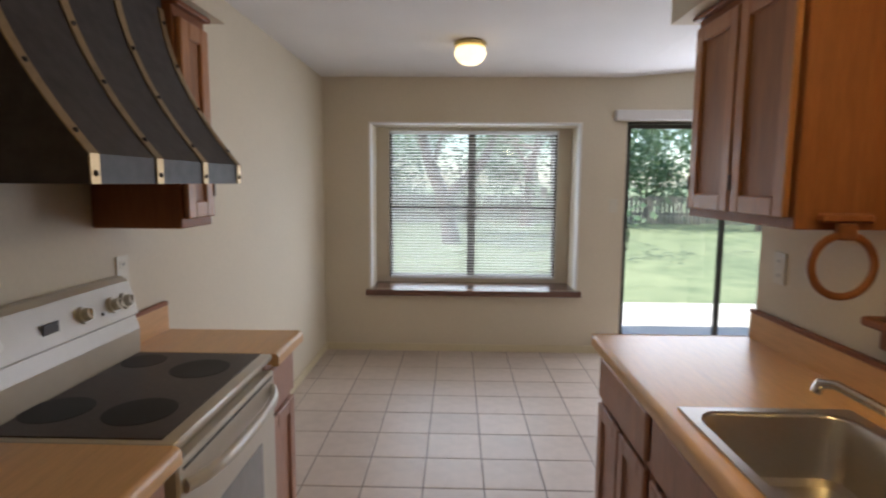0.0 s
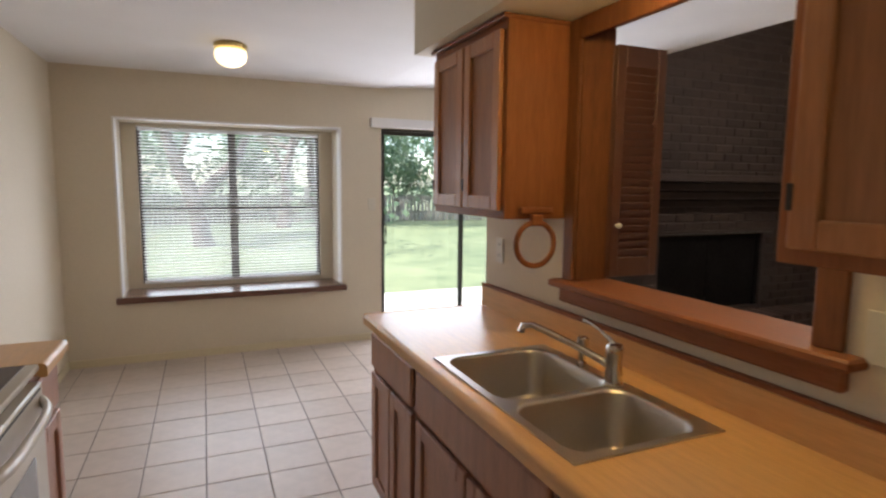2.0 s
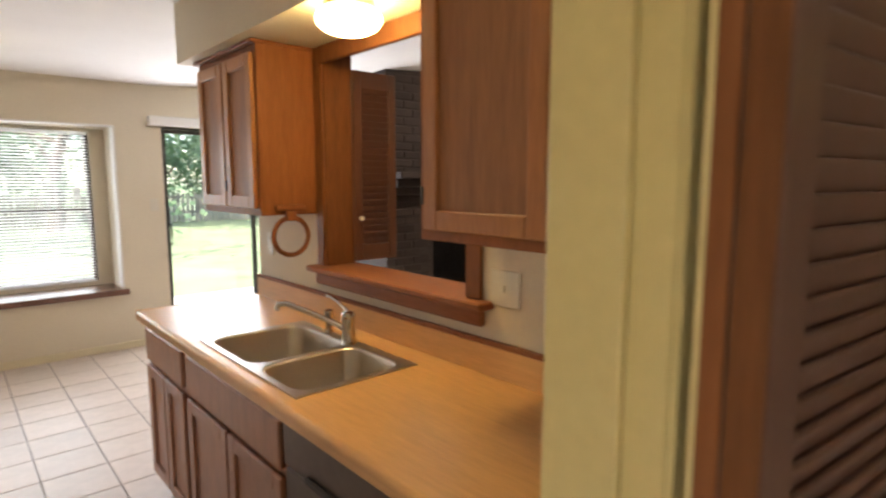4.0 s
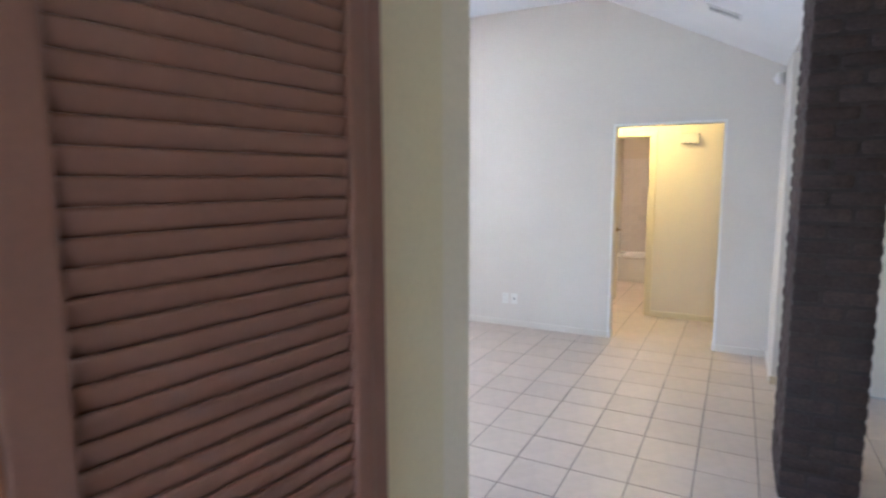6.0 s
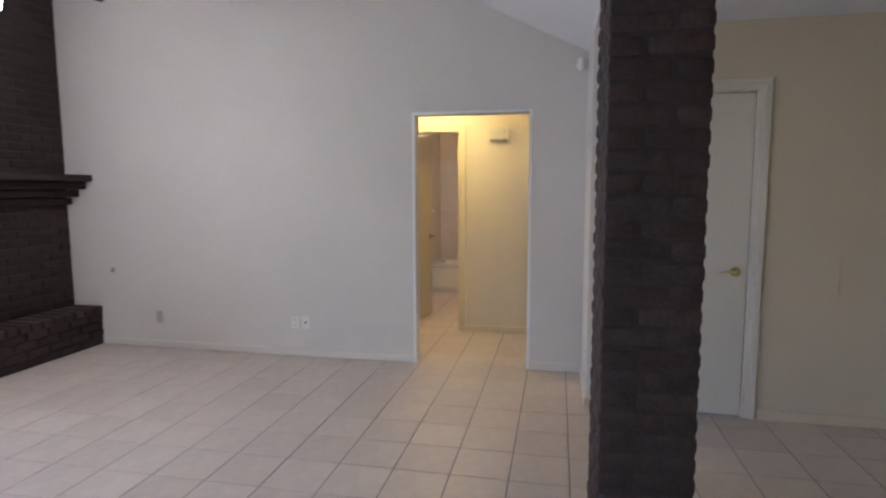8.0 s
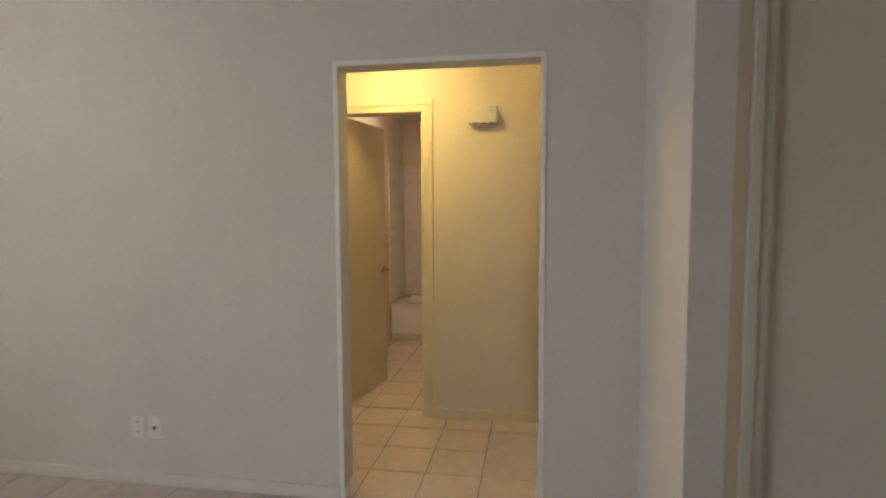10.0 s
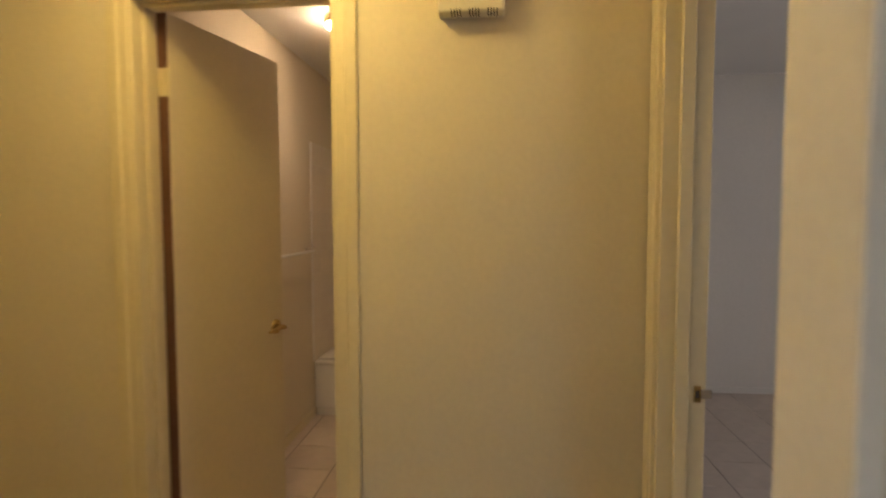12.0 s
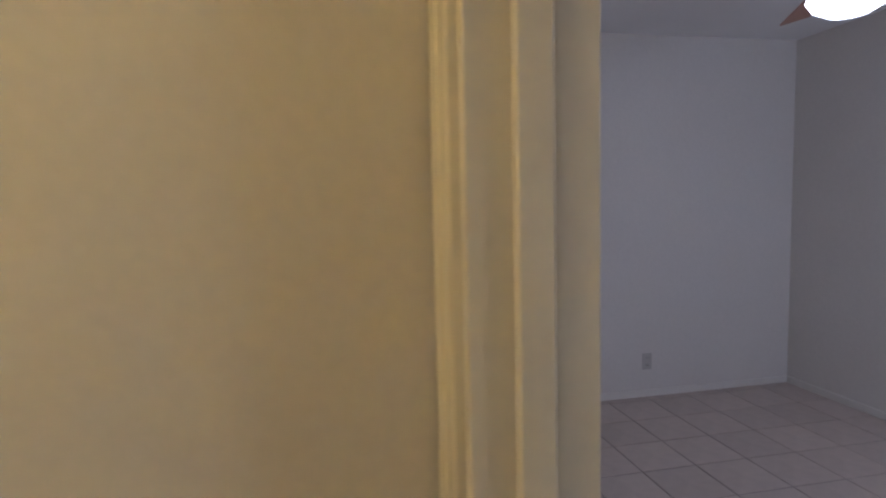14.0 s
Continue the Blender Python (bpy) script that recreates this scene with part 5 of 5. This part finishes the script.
for piece in (((FXL + 0.02, FY + 0.007, 0), (FB[0], 3.3, 3.5)), ((FB[1], FY + 0.007, 0), (FXR, 3.3, 3.5)), ((FB[0], FY + 0.007, FB[3]), (FB[1], 3.3, 3.5)), ((FB[0], FY + 0.007, 0), (FB[1], 3.3, FB[2]))):
    part("core", boxes([piece]), MORTAR, fp)
bm = bmesh.new()
brick_face(bm, FXL, FXR, 0.375, 3.46, FY, FB, top=lambda x: vault(x, FY))
tagged(part("brick_facing", bm, BRICK_J, fp, "dark painted bricks"), kind="stuff")
part("firebox", boxes([((FB[0], 3.05, FB[2]), (FB[1], 3.10, FB[3])), ((FB[0], FY + 0.03, FB[2]), (FB[0] + 0.04, 3.05, FB[3])), ((FB[1] - 0.04, FY + 0.03, FB[2]), (FB[1], 3.05, FB[3]))]), SOOT, fp, "soot-black firebox")
part("lintel", boxes([((FB[0] - 0.1, FY - 0.006, FB[3] - 0.012), (FB[1] + 0.1, FY + 0.09, FB[3] + 0.004))], 0.002), DARKFRAME, fp)
for a, b in ((FB[0] + 0.045, 4.78), (4.79, FB[1] - 0.045)):
    part("fire_screen", boxes([((a, FY + 0.05, FB[2] + 0.005), (b, FY + 0.058, FB[3] - 0.015))], 0.002), SOOT, fp)
part("mantel", boxes([((FXL - 0.05, FY - 0.30, 1.555), (FXR, FY + 0.01, 1.615)), ((FXL - 0.03, FY - 0.22, 1.483), (FXR, FY + 0.01, 1.548)), ((FXL - 0.01, FY - 0.14, 1.41), (FXR, FY + 0.01, 1.476)), ((FXL, FY - 0.06, 1.338), (FXR, FY + 0.01, 1.403))], 0.008), BRICK_J, fp, "stepped dark brick mantel")
part("hearth_core", boxes([((FXL - 0.02, FY - 0.29, 0), (FXR, FY + 0.01, 0.30))]), MORTAR, fp)
bm = bmesh.new()
brick_face(bm, FXL - 0.04, FXR, 0.006, 0.30, FY - 0.305)
tagged(part("hearth_facing", bm, BRICK_J, fp, "dark painted bricks"), kind="stuff")
x = FXL - 0.04
while x < FXR - 0.05:
    part("hearth_brick", boxes([((x, FY - 0.312, 0.302), (min(x + 0.098, FXR), FY - 0.004, 0.372))], 0.008), BRICK, fp)
    x += 0.108


# ---------------------------------------------------------------- bathroom
tb = thing("bathtub", "white built-in bathtub with a straight apron", "bathtub", (9.85, -0.96, 0))
TX0, TX1, TY0, TY1, TZ = 9.60, 10.268, -1.708, -0.212, 0.395
part("apron", boxes([((TX0, TY0, 0.06), (TX0 + 0.05, TY1, TZ - 0.02)), ((TX0 + 0.022, TY0, 0), (TX0 + 0.05, TY1, 0.0605))], 0.006), TUBWHITE, tb)
part("rim", boxes([((TX0 - 0.012, TY0, TZ - 0.03), (TX0 + 0.085, TY1, TZ)), ((TX1 - 0.06, TY0, TZ - 0.03), (TX1, TY1, TZ)), ((TX0 + 0.085, TY0, TZ - 0.03), (TX1 - 0.06, TY0 + 0.1, TZ)), ((TX0 + 0.085, TY1 - 0.1, TZ - 0.03), (TX1 - 0.06, TY1, TZ))], 0.012, None, 2), TUBWHITE, tb, "", True)
bw = part("basin", basin(TX0 + 0.08, TX1 - 0.055, TY0 + 0.095, TY1 - 0.095, 0.08, TZ - 0.006, 0.14), TUBWHITE, tb, "", True)
so = bw.modifiers.new("thick", "SOLIDIFY")
so.thickness, so.offset = 0.004, 1


def tiled(name, label, axis, face, out, a0, a1, z0, z1, size=0.152):
    """Square glazed wall tiles set proud of a grey bed."""
    lo, hi = sorted((face, face + out * 0.0094))
    bed = setting(name, boxes([((a0, lo, z0), (a1, hi, z1)) if axis == "x" else ((lo, a0, z0), (hi, a1, z1))]), TRIM_WHITE, label, "wall tile")
    m0, m1 = sorted((face + out * 0.006, face + out * 0.010))
    g = 0.002
    nx, nz = max(1, round((a1 - a0) / size)), max(1, round((z1 - z0) / size))
    sx, sz = (a1 - a0) / nx, (z1 - z0) / nz
    h = (sx - g) / 2
    me = mesh_of("tile", boxes([((-h, -0.002, -(sz - g) / 2), (h, 0.002, (sz - g) / 2)) if axis == "x" else ((-0.002, -h, -(sz - g) / 2), (0.002, h, (sz - g) / 2))], 0.0003), WALLTILE)
    for i in range(nx):
        for k in range(nz):
            o = new("tile", me)
            o.parent = bed
            c, zc = a0 + (i + 0.5) * sx, z0 + (k + 0.5) * sz
            o.matrix_basis = Matrix.Translation((c, (m0 + m1) / 2, zc) if axis == "x" else ((m0 + m1) / 2, c, zc))
    return bed


tiled("tub_surround_north", "pale glazed tiles on the wall above the tub", "x", -0.20, -1, 9.60, 10.28, TZ, 1.90)
tiled("tub_surround_east", "pale glazed tiles on the wall behind the tub", "y", 10.28, -1, -1.10, -0.212, TZ, 1.90)
sd = thing("soap_dish", "cream ceramic soap dish on the tub wall", "soap dish", (10.24, -0.55, 0.95))
part("plate", boxes([((10.262, -0.62, 0.90), (10.2695, -0.46, 1.0))], 0.003), PLATE, sd)
part("tray", boxes([((10.20, -0.61, 0.905), (10.262, -0.47, 0.92))], 0.005), PLATE, sd)
tw = thing("towel_bar", "white towel bar on the bathroom wall", "towel bar", (9.1, -0.24, 1.17))
part("bar", pipe([(8.85, -0.265, 1.17), (9.1, -0.265, 1.17), (9.48, -0.265, 1.17)], 0.009), PLATE_W, tw, "", True)
for x in (8.85, 9.48):
    part("bracket", boxes([((x - 0.014, -0.282, 1.15), (x + 0.014, -0.201, 1.19))], 0.004), PLATE, tw)

# ---------------------------------------------------------------- yard
setting("ground", boxes([((-400, -400, -0.5), (400, 400, -0.14))]), GRASS, "sunlit lawn with dappled shade in its colour", "ground")
setting("patio", boxes([((1.4, YN + 0.14, -0.139), (6.5, 6.6, -0.06))], 0.01), CONCRETE, "pale concrete patio slab in the sun", "patio")
setting("foundation", boxes([((-2.1, -5.25, -0.139), (10.7, YN + 0.135, -0.03))]), CONCRETE, "concrete house slab", "foundation")


def leaves(name, centre, size, count, seed, material, parent, leaf=0.09):
    """A crown of many small leaf blades in uneven clumps."""
    rng = random.Random(seed)
    verts, faces = [], []
    clumps = [(rng.gauss(0, 0.5), rng.gauss(0, 0.5), rng.gauss(0, 0.42), rng.uniform(0.12, 0.3)) for _ in range(26)]
    for _ in range(count):
        cx, cy, cz, cr = rng.choice(clumps)
        p = Vector((centre[0] + size[0] * (cx + rng.gauss(0, cr)), centre[1] + size[1] * (cy + rng.gauss(0, cr)), centre[2] + size[2] * (cz + rng.gauss(0, cr))))
        u = Vector((rng.gauss(0, 1), rng.gauss(0, 1), rng.gauss(0, 0.6))).normalized()
        v = u.cross(Vector((rng.gauss(0, 1), rng.gauss(0, 1), rng.gauss(0, 1)))).normalized()
        s = leaf * rng.uniform(0.6, 1.5)
        k = len(verts)
        verts += [p - u * s, p + v * s * 0.5, p + u * s, p - v * s * 0.5]
        faces.append((k, k + 1, k + 2, k + 3))
    me = bpy.data.meshes.new(name)
    me.from_pydata([tuple(v) for v in verts], [], faces)
    me.materials.append(material)
    ob = new(name, me)
    ob.parent = parent
    ob.matrix_parent_inverse = parent.matrix_basis.inverted()
    return tagged(ob, "", "", "", "stuff")


def tree(label, x, y, lean, height, crown, seed, count=6000, r=0.2, fork=0.0):
    rng = random.Random(seed)
    t = thing("tree", label, "tree", (x, y, -0.14))
    pts = [(x + lean * (k / 6) ** 1.3 + rng.uniform(-0.08, 0.08), y + rng.uniform(-0.1, 0.1), -0.2 + height * k / 6) for k in range(7)]
    part("trunk", pipe(pts, [r * 1.25, r, r * 0.9, r * 0.8, r * 0.65, r * 0.5, r * 0.3], 12), BARK, t, "", True)
    if fork:
        b = Vector(pts[2])
        part("limb", pipe([b - Vector((0, 0, 0.25)), b + Vector((fork * 0.3, 0, 0.25)), b + Vector((fork * 0.75, 0.1, 0.95)), b + Vector((fork, 0.15, 1.9))], [r * 0.75, r * 0.7, r * 0.55, r * 0.35], 12), BARK, t, "", True)
    for k in range(7):
        j = rng.choice((3, 4, 5, 6))
        b = Vector(pts[j])
        d = Vector((rng.uniform(-1, 1), rng.uniform(-1, 1), rng.uniform(0.2, 0.9))).normalized()
        L = rng.uniform(1.2, 2.4)
        part("limb", pipe([b, b + d * L * 0.5 + Vector((0, 0, 0.15)), b + d * L + Vector((0, 0, 0.1))], [r * 0.4, r * 0.25, r * 0.08], 8), BARK, t, "", True)
    leaves("crown", (x + lean, y, height + crown[2] * 0.1), crown, count, seed, LEAF, t)
    return t


tree("leaning live oak with a grey trunk on the lawn", 0.62, 14.5, -1.3, 4.2, (4.2, 3.0, 2.2), 3, 3800, 0.22, 1.5)
tree("shade tree on the lawn behind the house", 3.3, 20.5, 0.5, 4.4, (3.6, 3.0, 2.2), 5, 3400, 0.22)
tree("shade tree beyond the patio", 11.8, 19.5, 0.4, 4.0, (3.6, 3.0, 2.3), 8, 5500, 0.2)
tree("shade tree near the fence", 4.6, 21.0, -0.3, 4.6, (3.6, 3.0, 2.3), 11, 4000, 0.2)
tree("shade tree near the fence", -4.5, 20.0, 0.6, 4.5, (4.0, 3.0, 2.5), 14, 4000, 0.22)
tree("shade tree near the fence", 13.0, 21.0, 0.2, 4.5, (4.0, 3.0, 2.5), 15, 4500, 0.22)


def shrub(label, x, y, size, seed, count):
    t = thing("shrub", label, "shrub", (x, y, -0.14))
    rng = random.Random(seed)
    for k in range(5):
        a = rng.uniform(0, 6.28)
        part("stem", pipe([(x, y, -0.2), (x + 0.3 * math.cos(a), y + 0.3 * math.sin(a), size[2] * 0.5), (x + size[0] * 0.5 * math.cos(a), y + size[1] * 0.5 * math.sin(a), size[2])], [0.05, 0.035, 0.015], 7), BARK, t)
    leaves("foliage", (x, y, size[2] * 0.75 + 1.0), size, count, seed, LEAF_B, t, 0.11)
    return t


for k, x in enumerate((-9, -5.5, -2.2, 1.0, 4.2, 7.3, 10.4, 13.6, 17, 21)):
    shrub("dense green shrub behind the fence", x + 0.4 * math.sin(k * 3), 26.0 + 1.2 * math.cos(k * 2), (2.6, 1.6, 2.6 + 0.5 * math.sin(k * 5)), 40 + k, 3000)

fn = thing("fence", "weathered grey wooden picket fence across the yard", "fence", (5, 22.5, -0.14))
for z in (0.25, 0.85):
    part("rail", boxes([((-14, 22.53, z), (26, 22.57, z + 0.09))], 0.005), FENCEWOOD, fn)
pk = mesh_of("picket", boxes([((-0.06, -0.012, 0), (0.06, 0.012, 1.15))], 0.004), FENCEWOOD)
rng = random.Random(4)
for k in range(230):
    o = new("picket", pk)
    o.parent = fn
    o.matrix_parent_inverse = fn.matrix_basis.inverted()
    o.matrix_basis = Matrix.Translation((-14 + k * 0.174, 22.515, -0.14 + rng.uniform(-0.02, 0.06))) @ Matrix.Rotation(rng.uniform(-0.03, 0.03), 4, "Y")

# ---------------------------------------------------------------- tiled floors
TP, TG = 0.303, 0.006
th = (TP - TG) / 2
tile_me = mesh_of("tile", boxes([((-th, -th, -0.008), (th, th, 0.0))], 0.0018), TILE_K)


def tiled_floor(name, label, rects, px, py, near):
    """Grout bed with square tiles; those inside the stretch `near` are pieces of their own, the rest one mesh."""
    bed = setting(name, boxes([((a, b, -0.03), (c, d, -0.0035)) for a, b, c, d in rects]), GROUT, label, "floor")
    rest = bmesh.new()
    count = 0
    for a, b, c, d in rects:
        for i in range(math.floor((a - px) / TP), math.ceil((c - px) / TP)):
            for j in range(math.floor((b - py) / TP), math.ceil((d - py) / TP)):
                x0, x1 = max(a, px + i * TP + TG / 2), min(c, px + (i + 1) * TP - TG / 2)
                y0, y1 = max(b, py + j * TP + TG / 2), min(d, py + (j + 1) * TP - TG / 2)
                if x1 - x0 < 0.01 or y1 - y0 < 0.01:
                    continue
                whole = x1 - x0 > TP - TG - 1e-4 and y1 - y0 > TP - TG - 1e-4
                cx, cy = (x0 + x1) / 2, (y0 + y1) / 2
                if whole and near[0] < cx < near[2] and near[1] < cy < near[3] and count < 300:
                    o = new("tile", tile_me)
                    o.parent = bed
                    o.matrix_basis = Matrix.Translation((cx, cy, random.uniform(-0.0006, 0.0004))) @ Matrix.Rotation(random.uniform(-0.003, 0.003), 4, "Z")
                    count += 1
                else:
                    vs = [rest.verts.new(p) for p in ((x0, y0, 0), (x1, y0, 0), (x1, y1, 0), (x0, y1, 0))]
                    lo = [rest.verts.new((v.co.x, v.co.y, -0.008)) for v in vs]
                    rest.faces.new(vs)
                    for k in range(4):
                        rest.faces.new((lo[k], lo[(k + 1) % 4], vs[(k + 1) % 4], vs[k]))
    r = part("tiles", rest, TILE_J, bed)
    tagged(r, kind="stuff")
    return bed


tiled_floor("floor_kitchen", "beige glazed ceramic floor tiles with dark grout", [(XW, YS1, XL, YN)], 0.862, -1.777, (0.06, 0.3, 2.0, 4.1))
tiled_floor("floor_living", "beige glazed ceramic floor tiles with dark grout", [(XL, -2.19, XEAST, YN), (-1.78, -2.19, XL, YS1)], 4.865, -1.764, (3.0, -2.2, 6.4, 2.3))
tiled_floor("floor_foyer", "beige glazed ceramic floor tiles with dark grout", [(-1.78, -4.9, 5.63, -2.19)], 4.865, -1.764, (3.4, -4.2, 5.7, -2.1))
tiled_floor("floor_hall", "beige glazed ceramic floor tiles with dark grout", [(XEAST, OPS, XHALL, OPN), (XHALL, BN1, XH2, 1.0), (XH2, -1.003, XH2 + 0.115, -0.365), (BX0, BN0, BX1, BN1)], 4.865, -1.764, (6.4, -3, 7.5, 1))
tiled_floor("floor_bath", "beige glazed ceramic floor tiles with dark grout", [(XH2 + 0.115, BN1, 10.28, -0.20)], 4.868, -1.777, (7.5, -1.3, 9.6, -0.2))
tiled_floor("floor_bedroom", "beige glazed ceramic floor tiles with dark grout", [(XHALL, -5.06, 10.39, BN0)], 4.868, -1.777, (7.4, -5.06, 10.5, -2))
